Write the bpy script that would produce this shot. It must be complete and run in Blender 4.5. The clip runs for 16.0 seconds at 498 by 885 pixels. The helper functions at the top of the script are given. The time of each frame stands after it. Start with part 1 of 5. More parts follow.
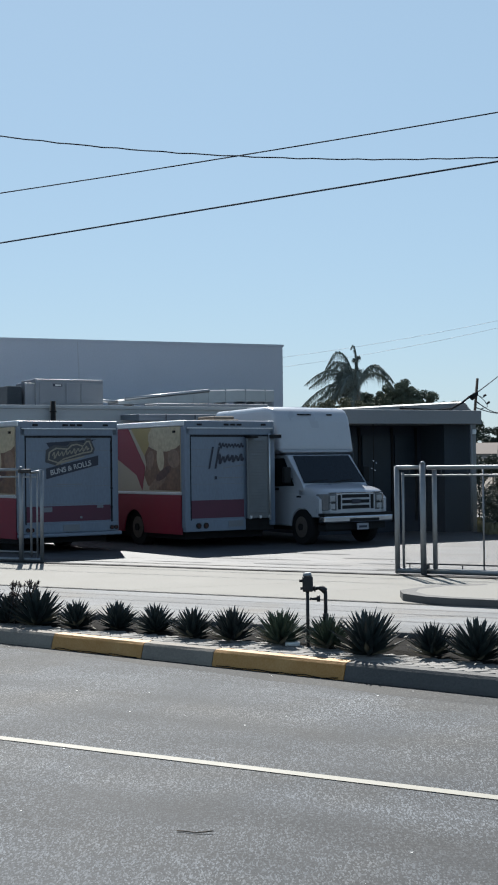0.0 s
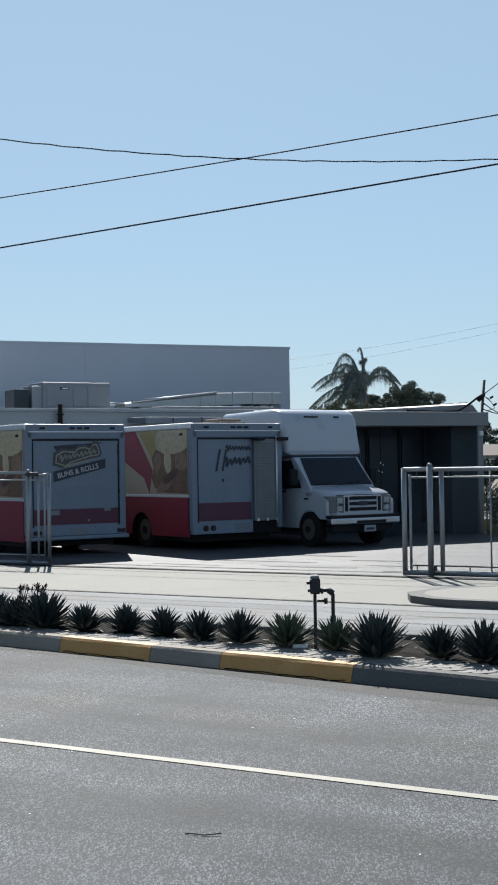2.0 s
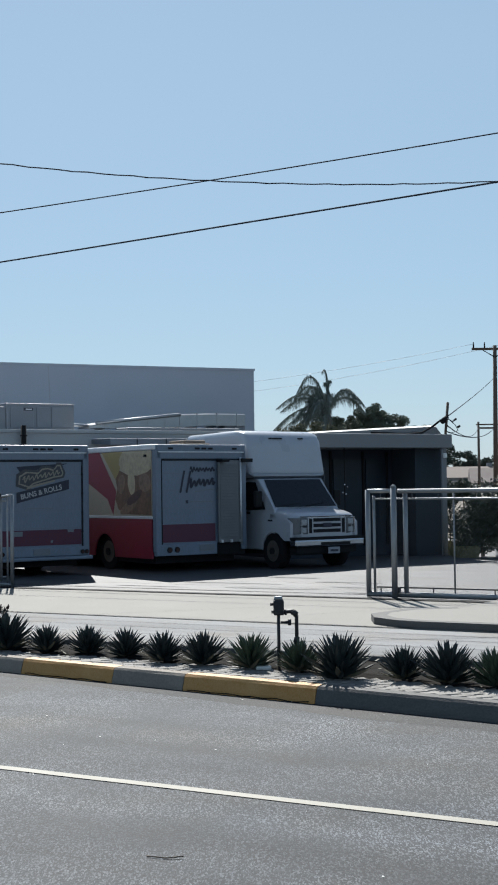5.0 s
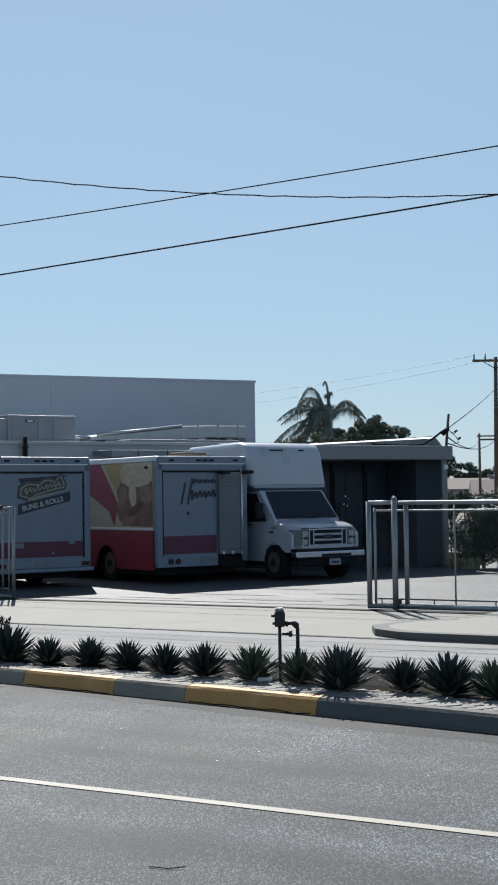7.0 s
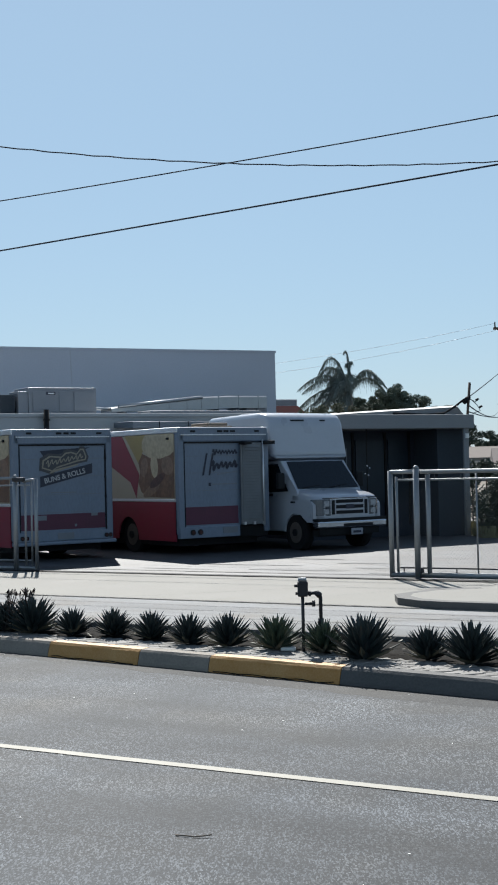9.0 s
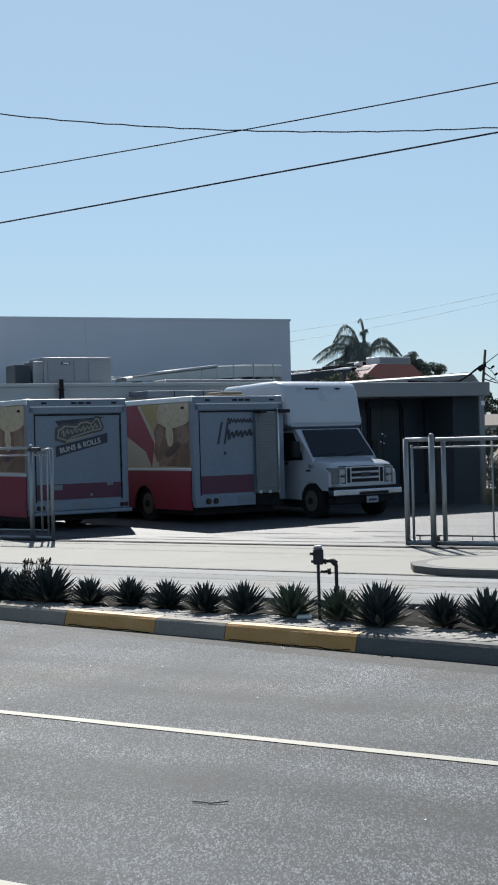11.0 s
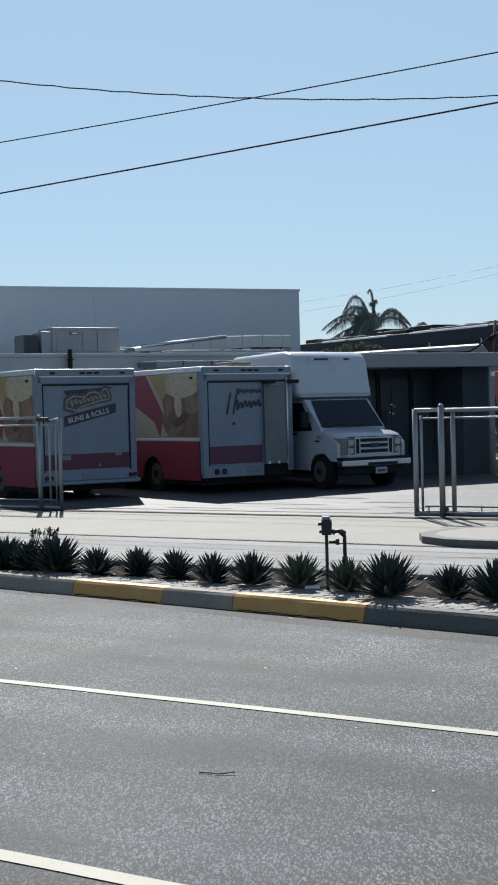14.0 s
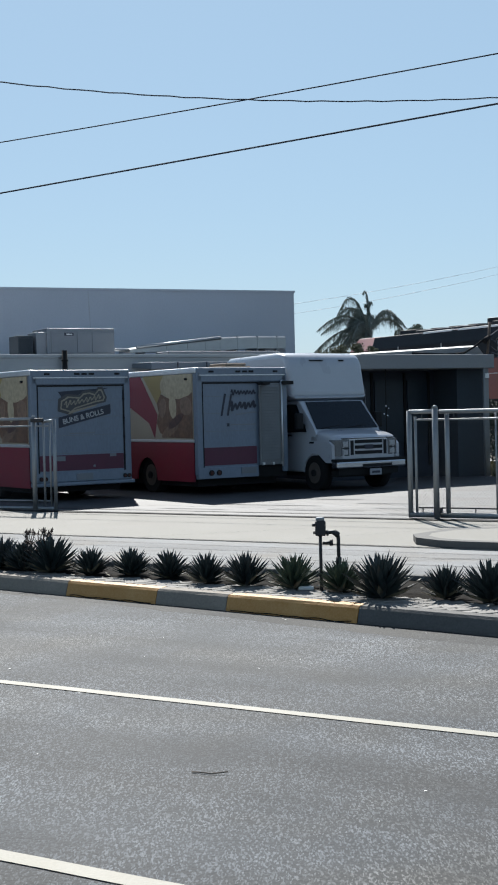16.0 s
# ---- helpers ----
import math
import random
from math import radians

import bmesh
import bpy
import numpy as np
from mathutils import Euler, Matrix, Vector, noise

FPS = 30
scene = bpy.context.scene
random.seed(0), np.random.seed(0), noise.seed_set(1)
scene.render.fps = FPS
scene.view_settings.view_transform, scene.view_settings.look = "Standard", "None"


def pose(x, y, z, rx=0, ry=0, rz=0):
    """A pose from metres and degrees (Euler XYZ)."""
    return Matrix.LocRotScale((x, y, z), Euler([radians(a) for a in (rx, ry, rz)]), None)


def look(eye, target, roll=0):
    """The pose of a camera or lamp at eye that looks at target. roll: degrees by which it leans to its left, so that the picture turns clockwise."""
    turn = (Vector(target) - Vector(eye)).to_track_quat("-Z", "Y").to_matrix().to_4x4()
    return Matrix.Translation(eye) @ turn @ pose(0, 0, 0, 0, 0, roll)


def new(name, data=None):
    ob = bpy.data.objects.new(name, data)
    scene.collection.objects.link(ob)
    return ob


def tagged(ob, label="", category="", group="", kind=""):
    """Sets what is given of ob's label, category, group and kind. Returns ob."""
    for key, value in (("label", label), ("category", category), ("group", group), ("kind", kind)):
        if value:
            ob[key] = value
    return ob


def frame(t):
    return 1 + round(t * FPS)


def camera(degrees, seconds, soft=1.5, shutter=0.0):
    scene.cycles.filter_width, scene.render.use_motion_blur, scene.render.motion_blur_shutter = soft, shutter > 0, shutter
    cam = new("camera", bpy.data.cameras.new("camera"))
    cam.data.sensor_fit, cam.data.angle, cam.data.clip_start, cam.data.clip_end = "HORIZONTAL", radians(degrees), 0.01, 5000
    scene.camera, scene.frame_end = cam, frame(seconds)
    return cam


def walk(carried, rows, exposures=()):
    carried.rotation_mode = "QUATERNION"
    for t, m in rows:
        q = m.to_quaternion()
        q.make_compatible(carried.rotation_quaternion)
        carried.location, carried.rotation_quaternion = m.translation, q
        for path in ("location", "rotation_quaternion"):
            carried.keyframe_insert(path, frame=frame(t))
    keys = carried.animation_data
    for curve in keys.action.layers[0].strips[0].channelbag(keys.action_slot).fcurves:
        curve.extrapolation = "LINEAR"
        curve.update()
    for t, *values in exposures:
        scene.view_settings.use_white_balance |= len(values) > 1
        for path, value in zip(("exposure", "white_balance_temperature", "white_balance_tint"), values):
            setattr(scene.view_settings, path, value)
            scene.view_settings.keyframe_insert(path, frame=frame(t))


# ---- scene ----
cam = camera(20.4, 16.0, 2.0)
PATH = [
    (0, (0.0, 0.0, 1.85), (-0.0, 2.0, 1.879), -0.7),
    (0.5, (-0.005, 0.007, 1.852), (-0.012, 2.007, 1.8837), -0.6),
    (1, (-0.008, -0.003, 1.849), (-0.0199, 1.997, 1.8832), -0.7),
    (1.5, (-0.01, 0.006, 1.841), (-0.023, 2.006, 1.8761), -0.8),
    (2, (0.002, -0.009, 1.851), (-0.0082, 1.991, 1.8836), -0.9),
    (2.5, (0.006, 0.003, 1.854), (0.0043, 2.002, 1.8871), -1.0),
    (3, (0.006, 0.021, 1.846), (0.0157, 2.02, 1.8827), -0.9),
    (3.5, (0.009, -0.035, 1.86), (0.0313, 1.964, 1.8994), -1.0),
    (4, (0.013, 0.025, 1.837), (0.0484, 2.024, 1.8824), -1.0),
    (6.5, (-0.003, -0.041, 1.848), (0.0391, 1.957, 1.9291), -0.7),
    (7, (0.004, -0.048, 1.845), (0.0444, 1.95, 1.9252), -0.8),
    (7.5, (0.012, -0.044, 1.847), (0.049, 1.955, 1.9191), -1.0),
    (8, (0.005, -0.042, 1.847), (0.0338, 1.956, 1.9085), -1.1),
    (8.5, (0.006, -0.068, 1.849), (0.0244, 1.932, 1.9003), -1.2),
    (9, (-0.004, -0.054, 1.848), (0.0058, 1.945, 1.8859), -1.3),
    (11.5, (0.0, -0.027, 1.836), (-0.0159, 1.973, 1.8181), -1.6),
    (12, (-0.007, 0.02, 1.829), (-0.0238, 2.02, 1.7983), -1.5),
    (12.5, (-0.007, 0.032, 1.825), (-0.0262, 2.031, 1.7828), -1.4),
    (13, (-0.002, 0.058, 1.818), (-0.024, 2.057, 1.7687), -1.5),
    (13.5, (0.006, 0.041, 1.819), (-0.0184, 2.04, 1.7685), -1.5),
    (14, (0.007, 0.038, 1.83), (-0.0207, 2.038, 1.782), -1.5),
    (14.5, (0.003, 0.047, 1.825), (-0.0259, 2.047, 1.7825), -1.5),
    (15, (0.01, 0.003, 1.834), (-0.019, 2.002, 1.7933), -1.5),
    (15.5, (0.015, 0.017, 1.826), (-0.0109, 2.016, 1.7837), -1.5),
    (16, (0.014, 0.019, 1.826), (-0.0062, 2.019, 1.7799), -1.4),
]
LENS_ROWS = [(t, look(e, g, r)) for t, e, g, r in PATH]
walk(cam, LENS_ROWS, [(0.0, 0.80, 6180, 8), (3.5, 0.77, 6160, 8), (6.5, 0.71, 6140, 8), (7.5, 0.75, 6150, 8), (9.0, 0.77, 6160, 8), (11.5, 0.82, 6180, 8), (16.0, 0.82, 6180, 8)])

# ---- world and sun ----
SUN_EL, SUN_AZ = 43.0, -8.0          # azimuth from +y towards +x, degrees
world = bpy.data.worlds.new("world")
scene.world = world
world.use_nodes = True
wn = world.node_tree.nodes
sky = wn.new("ShaderNodeTexSky")
sky.sky_type, sky.sun_disc = "NISHITA", False
sky.sun_elevation, sky.sun_rotation = radians(SUN_EL), radians(SUN_AZ)
sky.air_density, sky.dust_density, sky.ozone_density = 1.0, 0.35, 2.6
haze = wn.new("ShaderNodeMix")          # thin even haze over the clear sky
haze.data_type = "RGBA"
haze.inputs[7].default_value = (5.3, 7.3, 9.0, 1)
# haze thins out towards the zenith
way, part_z, thin = wn.new("ShaderNodeTexCoord"), wn.new("ShaderNodeSeparateXYZ"), wn.new("ShaderNodeMapRange")
thin.inputs[1].default_value, thin.inputs[2].default_value, thin.inputs[3].default_value, thin.inputs[4].default_value = 0.30, 0.80, 0.64, 0.10
world.node_tree.links.new(way.outputs["Generated"], part_z.inputs[0])
world.node_tree.links.new(part_z.outputs[2], thin.inputs[0])
world.node_tree.links.new(thin.outputs[0], haze.inputs[0])
world.node_tree.links.new(sky.outputs[0], haze.inputs[6])
world.node_tree.links.new(haze.outputs[2], wn["Background"].inputs[0])
wn["Background"].inputs[1].default_value = 0.05
sun = new("sun", bpy.data.lights.new("sun", "SUN"))
sun.data.energy, sun.data.angle, sun.data.color = 5.0, radians(0.53), (1.0, 0.945, 0.87)
sd = Vector((math.sin(radians(SUN_AZ)) * math.cos(radians(SUN_EL)), math.cos(radians(SUN_AZ)) * math.cos(radians(SUN_EL)), math.sin(radians(SUN_EL))))
sun.matrix_world = look(sd * 100, (0, 0, 0))


# ---- materials ----
def mat(name, color, rough=0.6, metal=0.0, var=0.12, scale=6.0, fine=60.0, bump=0.0, spec=0.5, coat=0.0, tint=None, rand=0.0, stretch=None, gen=False):
    """A surface with broad and fine variation of its colour, some relief and uneven gloss."""
    m = bpy.data.materials.new(name)
    m.use_nodes = True
    n, l = m.node_tree.nodes, m.node_tree.links
    b = n["Principled BSDF"]
    b.inputs["Roughness"].default_value, b.inputs["Metallic"].default_value = rough, metal
    b.inputs["Specular IOR Level"].default_value = spec
    b.inputs["Coat Weight"].default_value = coat
    tc = n.new("ShaderNodeTexCoord")
    co = tc.outputs["Object"]
    if stretch:
        mp = n.new("ShaderNodeMapping")
        mp.inputs["Scale"].default_value = stretch
        l.new(co, mp.inputs[0])
        co = mp.outputs[0]
    big, small = n.new("ShaderNodeTexNoise"), n.new("ShaderNodeTexNoise")
    big.inputs["Scale"].default_value, small.inputs["Scale"].default_value = scale, fine
    big.inputs["Detail"].default_value, small.inputs["Detail"].default_value = 5, 2
    l.new(co, big.inputs[0])
    l.new(co, small.inputs[0])
    add = n.new("ShaderNodeMath")
    add.operation = "ADD"
    l.new(big.outputs[0], add.inputs[0])
    l.new(small.outputs[0], add.inputs[1])
    ramp = n.new("ShaderNodeMapRange")
    ramp.inputs[1].default_value, ramp.inputs[2].default_value = 0.6, 1.4
    l.new(add.outputs[0], ramp.inputs[0])
    mix = n.new("ShaderNodeMix")
    mix.data_type = "RGBA"
    c2 = tint or [min(1, c * (1 + var)) for c in color]
    mix.inputs[6].default_value = (*[c * (1 - var) for c in color], 1)
    mix.inputs[7].default_value = (*c2, 1)
    l.new(ramp.outputs[0], mix.inputs[0])
    out = mix.outputs[2]
    if rand:
        oi, hs, mr = n.new("ShaderNodeObjectInfo"), n.new("ShaderNodeHueSaturation"), n.new("ShaderNodeMapRange")
        mr.inputs[3].default_value, mr.inputs[4].default_value = 1 - rand, 1 + rand
        l.new(oi.outputs["Random"], mr.inputs[0])
        l.new(mr.outputs[0], hs.inputs["Value"])
        l.new(out, hs.inputs["Color"])
        out = hs.outputs[0]
    l.new(out, b.inputs["Base Color"])
    rr = n.new("ShaderNodeMapRange")
    rr.inputs[3].default_value, rr.inputs[4].default_value = max(0.02, rough - 0.08), min(1, rough + 0.08)
    l.new(big.outputs[0], rr.inputs[0])
    l.new(rr.outputs[0], b.inputs["Roughness"])
    if bump:
        bp = n.new("ShaderNodeBump")
        bp.inputs["Strength"].default_value, bp.inputs["Distance"].default_value = bump, 0.01
        l.new(small.outputs[0], bp.inputs["Height"])
        l.new(bp.outputs[0], b.inputs["Normal"])
    return m


def asphalt_mat(name, base, chip, patch_scale, rough=0.82, spec=0.35, bands=(0.70, 1.22)):
    """Worn asphalt: pale stone chips in dark binder, broad bleached and stained patches."""
    m = mat(name, base, rough, var=0.25, scale=0.5, fine=45.0, bump=0.6, spec=spec)
    n, l = m.node_tree.nodes, m.node_tree.links
    b = n["Principled BSDF"]
    was = b.inputs["Base Color"].links[0].from_socket
    tc = n.new("ShaderNodeTexCoord")
    vo = n.new("ShaderNodeTexVoronoi")
    vo.inputs["Scale"].default_value = 150.0
    grain = n.new("ShaderNodeMapping")
    grain.vector_type = "TEXTURE"                 # chips lie drawn out at a slant to the street
    grain.inputs["Rotation"].default_value = (0, 0, radians(31))
    grain.inputs["Scale"].default_value = (1.0, 3.4, 1.0)
    l.new(tc.outputs["Object"], grain.inputs[0])
    l.new(grain.outputs[0], vo.inputs[0])
    sp = n.new("ShaderNodeSeparateColor")
    l.new(vo.outputs["Color"], sp.inputs[0])
    pick = n.new("ShaderNodeMapRange")
    pick.inputs[1].default_value, pick.inputs[2].default_value = 0.5, 1.0
    l.new(sp.outputs[0], pick.inputs[0])
    ns = n.new("ShaderNodeTexNoise")
    ns.inputs["Scale"].default_value, ns.inputs["Detail"].default_value = patch_scale, 6
    l.new(tc.outputs["Object"], ns.inputs[0])
    pr = n.new("ShaderNodeMapRange")
    pr.inputs[1].default_value, pr.inputs[2].default_value, pr.inputs[3].default_value, pr.inputs[4].default_value = 0.35, 0.7, 0.25, 1.0
    l.new(ns.outputs[0], pr.inputs[0])
    mu = n.new("ShaderNodeMath")
    mu.operation = "MULTIPLY"
    l.new(pick.outputs[0], mu.inputs[0])
    l.new(pr.outputs[0], mu.inputs[1])
    mx = n.new("ShaderNodeMix")
    mx.data_type = "RGBA"
    mx.inputs[7].default_value = (*chip, 1)
    l.new(was, mx.inputs[6])
    l.new(mu.outputs[0], mx.inputs[0])
    # bleached bands along the traffic
    mp = n.new("ShaderNodeMapping")
    mp.inputs["Scale"].default_value = (0.12, 1.4, 1)
    l.new(tc.outputs["Object"], mp.inputs[0])
    n2 = n.new("ShaderNodeTexNoise")
    n2.inputs["Scale"].default_value, n2.inputs["Detail"].default_value = 1.0, 5
    l.new(mp.outputs[0], n2.inputs[0])
    hs = n.new("ShaderNodeHueSaturation")
    vr = n.new("ShaderNodeMapRange")
    vr.inputs[1].default_value, vr.inputs[2].default_value, vr.inputs[3].default_value, vr.inputs[4].default_value = 0.3, 0.7, *bands
    l.new(n2.outputs[0], vr.inputs[0])
    l.new(vr.outputs[0], hs.inputs["Value"])
    l.new(mx.outputs[2], hs.inputs["Color"])
    n3, dirt, tone = n.new("ShaderNodeTexNoise"), n.new("ShaderNodeMapRange"), n.new("ShaderNodeMix")
    n3.inputs["Scale"].default_value, n3.inputs["Detail"].default_value = 0.75, 4
    dirt.inputs[1].default_value, dirt.inputs[2].default_value = 0.48, 0.68
    tone.data_type, tone.blend_type = "RGBA", "MULTIPLY"
    tone.inputs[7].default_value = (0.92, 0.83, 0.72, 1)
    l.new(tc.outputs["Object"], n3.inputs[0])
    l.new(n3.outputs[0], dirt.inputs[0])
    l.new(dirt.outputs[0], tone.inputs[0])
    l.new(hs.outputs[0], tone.inputs[6])
    l.new(tone.outputs[2], b.inputs["Base Color"])
    return m


def glass_mat(name, color, rough=0.04):
    m = mat(name, color, rough, var=0.05, spec=0.6)
    return m


M = dict(
    earth=mat("dry_earth", (0.13, 0.11, 0.085), 0.95, var=0.3, scale=0.3, fine=8, bump=0.4),
    road=asphalt_mat("worn_asphalt", (0.0240, 0.0272, 0.0315), (0.182, 0.201, 0.224), 0.9, bands=(0.58, 1.34)),
    side_road=asphalt_mat("bleached_asphalt", (0.148, 0.152, 0.155), (0.225, 0.228, 0.230), 0.8),
    lot=asphalt_mat("lot_asphalt", (0.042, 0.044, 0.049), (0.100, 0.101, 0.104), 0.5, 0.66, 0.40),
    concrete=mat("concrete", (0.184, 0.176, 0.156), 0.85, var=0.12, scale=1.2, fine=40, bump=0.25),
    kerb_pale=mat("pale_kerb_concrete", (0.215, 0.188, 0.156), 0.85, var=0.2, scale=3, fine=50, bump=0.4, rand=0.08),
    # Base colour darkened to stand in for shade on the backlit kerb faces.
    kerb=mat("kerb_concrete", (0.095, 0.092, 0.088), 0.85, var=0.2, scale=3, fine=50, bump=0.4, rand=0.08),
    kerb_yellow=mat("kerb_yellow_paint", (0.50, 0.228, 0.042), 0.65, var=0.22, scale=5, fine=60, bump=0.3, tint=(0.50, 0.285, 0.10)),
    paver=mat("paver", (0.195, 0.185, 0.172), 0.85, var=0.2, scale=6, fine=60, bump=0.4, rand=0.25),
    line=mat("white_road_paint", (0.250, 0.236, 0.195), 0.7, var=0.12, scale=4, fine=70, bump=0.3),
    soil=mat("soil", (0.017, 0.015, 0.013), 0.95, var=0.4, scale=8, fine=40, bump=0.8, spec=0.05),
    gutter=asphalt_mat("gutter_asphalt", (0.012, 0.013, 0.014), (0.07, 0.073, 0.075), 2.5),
    tar_patch=mat("worn_patch", (0.085, 0.085, 0.084), 0.85, var=0.25, scale=3, fine=40),
    seam=mat("tar_seam", (0.010, 0.010, 0.011), 0.8, spec=0.15),
    agave=mat("agave_leaf", (0.022, 0.033, 0.034), 0.42, var=0.25, scale=10, fine=80, rand=0.25),
    agave_green=mat("agave_leaf_pale", (0.048, 0.070, 0.046), 0.42, var=0.25, scale=10, fine=80, rand=0.2),
    # Straw colour of dry litter, also painted on outer leaves to look sunlit.
    agave_lit_dry=mat("agave_lit_dry_leaf", (0.16, 0.145, 0.10), 0.7, var=0.25, scale=10, fine=80, rand=0.2),
    iron=mat("painted_iron", (0.016, 0.016, 0.019), 0.6, var=0.3, scale=20, fine=120, bump=0.2),
    galv=mat("galvanised_steel", (0.25, 0.265, 0.28), 0.5, 0.6, var=0.15, scale=9, fine=90),
    wire=mat("fence_wire", (0.07, 0.08, 0.09), 0.5, 0.7, var=0.1),
    white=mat("white_vehicle_paint", (0.375, 0.395, 0.435), 0.3, var=0.05, scale=2, fine=30, coat=0.4),
    # White truck paint, darkened and blued in its base colour for the shaded sides.
    truck=mat("shade_blue_truck_white", (0.140, 0.176, 0.232), 0.45, var=0.14, scale=1.6, fine=25, coat=0.15, stretch=(1, 1, 0.35)),
    trim_alu=mat("aluminium_trim", (0.62, 0.63, 0.65), 0.4, 0.6, var=0.1, scale=6),
    red=mat("red_wrap", (0.20, 0.012, 0.030), 0.45, var=0.12, scale=2, coat=0.2),
    maroon=mat("maroon_band", (0.075, 0.012, 0.034), 0.5, var=0.15, scale=3),
    cream=mat("cream_wrap", (0.36, 0.305, 0.23), 0.4, var=0.08, scale=2),
    gold=mat("gold_wrap", (0.30, 0.22, 0.08), 0.4, var=0.15, scale=3),
    bun=mat("bread_brown", (0.14, 0.075, 0.045), 0.45, var=0.4, scale=3, fine=12),
    bun_dark=mat("bread_dark", (0.075, 0.036, 0.030), 0.45, var=0.4, scale=3, fine=12),
    bun_mid=mat("bread_mid", (0.20, 0.125, 0.085), 0.45, var=0.35, scale=3, fine=12),
    logo_grey=mat("logo_grey", (0.05, 0.05, 0.055), 0.5, var=0.15),
    bun2=mat("bread_tan", (0.40, 0.33, 0.22), 0.45, var=0.25, scale=3, fine=12),
    navy=mat("navy_decal", (0.014, 0.017, 0.035), 0.45, var=0.15),
    tan_decal=mat("tan_decal", (0.24, 0.215, 0.17), 0.5, var=0.15),
    pale_decal=mat("pale_decal", (0.68, 0.69, 0.68), 0.5, var=0.1),
    louvre=mat("grey_louvre", (0.15, 0.158, 0.165), 0.5, var=0.15, scale=4),
    rubber=mat("rubber", (0.012, 0.012, 0.013), 0.85, var=0.2, scale=10, spec=0.15),
    black=mat("black_plastic", (0.010, 0.011, 0.013), 0.65, var=0.2, spec=0.2),
    under=mat("dark_chassis", (0.016, 0.016, 0.017), 0.85, var=0.3, scale=4, spec=0.15),
    # Dark and rough, so the shop windows mirror little of the ground.
    shop_glass=mat("dull_dark_glass", (0.016, 0.025, 0.036), 0.4, var=0.3, scale=1.5, spec=0.25),
    stain=mat("rain_stain", (0.37, 0.383, 0.415), 0.9, var=0.1, scale=3),
    glass=mat("dark_glass", (0.010, 0.014, 0.018), 0.06, var=0.05, spec=0.28),
    chrome=mat("chrome", (0.44, 0.46, 0.50), 0.22, 1.0, var=0.05, scale=6),
    bezel=mat("headlight_bowl", (0.30, 0.32, 0.35), 0.3, 0.6, var=0.3, scale=25, fine=80),
    lamp=mat("headlight_lens", (0.13, 0.145, 0.165), 0.12, 0.3, var=0.2, scale=20, fine=60),
    lamp_red=mat("red_lens", (0.035, 0.007, 0.008), 0.2),
    faded=mat("faded_print", (0.36, 0.37, 0.38), 0.5, var=0.15),
    plate=mat("plate", (0.24, 0.26, 0.30), 0.5),
    rim_steel=mat("rusty_rim_steel", (0.085, 0.070, 0.060), 0.7, 0.2, var=0.3, scale=12),
    stucco=mat("white_stucco", (0.415, 0.44, 0.495), 0.9, var=0.06, scale=0.6, fine=20, bump=0.3),
    beige=mat("beige_stucco", (0.335, 0.345, 0.35), 0.9, var=0.07, scale=0.8, fine=25, bump=0.3),
    fascia=mat("grey_fascia", (0.215, 0.222, 0.23), 0.8, var=0.07, scale=1.0, fine=20),
    # Recess shade is put into the base colours of pier and front wall.
    pier=mat("shade_dark_pier", (0.026, 0.036, 0.048), 0.85, var=0.15, scale=1.0, fine=20),
    darkwall=mat("shade_dark_wall", (0.013, 0.020, 0.034), 0.75, var=0.2, scale=1.0, fine=20),
    roofwhite=mat("white_roof_coating", (0.78, 0.77, 0.74), 0.6, var=0.08, scale=1.0),
    hvac=mat("hvac_metal", (0.165, 0.18, 0.205), 0.5, 0.3, var=0.12, scale=2),
    duct=mat("bright_duct", (0.30, 0.315, 0.33), 0.34, 0.8, var=0.12, scale=3),
    orange=mat("loco_orange", (0.185, 0.036, 0.026), 0.40, var=0.16, scale=1.5, fine=20, coat=0.4),
    loco_dark=mat("loco_dark", (0.010, 0.013, 0.018), 0.6, var=0.3, scale=1.0, fine=15, spec=0.2),
    loco_grey=mat("loco_grey", (0.42, 0.43, 0.44), 0.45, 0.2, var=0.2, scale=2),
    bark=mat("bark", (0.13, 0.10, 0.075), 0.9, var=0.3, scale=5, fine=30, bump=0.6),
    leaf=mat("tree_leaf", (0.105, 0.125, 0.092), 0.7, var=0.35, scale=1.5, fine=12, spec=0.1),
    leaf_olive=mat("olive_leaf", (0.10, 0.10, 0.055), 0.8, var=0.35, scale=1.5, fine=12),
    leaf_dry=mat("hedge_leaf", (0.034, 0.046, 0.026), 0.6, var=0.35, scale=2.5, fine=12),
    palm=mat("palm_leaf", (0.13, 0.155, 0.14), 0.7, var=0.3, scale=2, fine=12, spec=0.15),
    grass=mat("dry_grass", (0.19, 0.175, 0.095), 0.9, var=0.35, scale=3, fine=20),
    tile=mat("tan_roof", (0.13, 0.105, 0.09), 0.85, var=0.2, scale=2, fine=10, bump=0.4),
    redroof=mat("brown_red_roof", (0.055, 0.038, 0.038), 0.85, var=0.2, scale=2, fine=10, bump=0.4),
    wood=mat("pole_wood", (0.10, 0.075, 0.06), 0.9, var=0.3, scale=4, fine=30),
    cable=mat("black_cable", (0.04, 0.048, 0.062), 0.9, spec=0.1),
    # Pale, so the far cables barely show against the sky.
    cable_far=mat("pale_cable", (0.5, 0.55, 0.6), 0.6),
    ballast=mat("ballast", (0.22, 0.20, 0.18), 0.95, var=0.4, scale=8, fine=30, bump=0.8),
    card=mat("cardboard", (0.22, 0.175, 0.135), 0.85, var=0.2, scale=3),
    foliage_far=mat("far_foliage", (0.050, 0.064, 0.050), 0.85, var=0.3, scale=0.8, fine=6, spec=0.1),
)


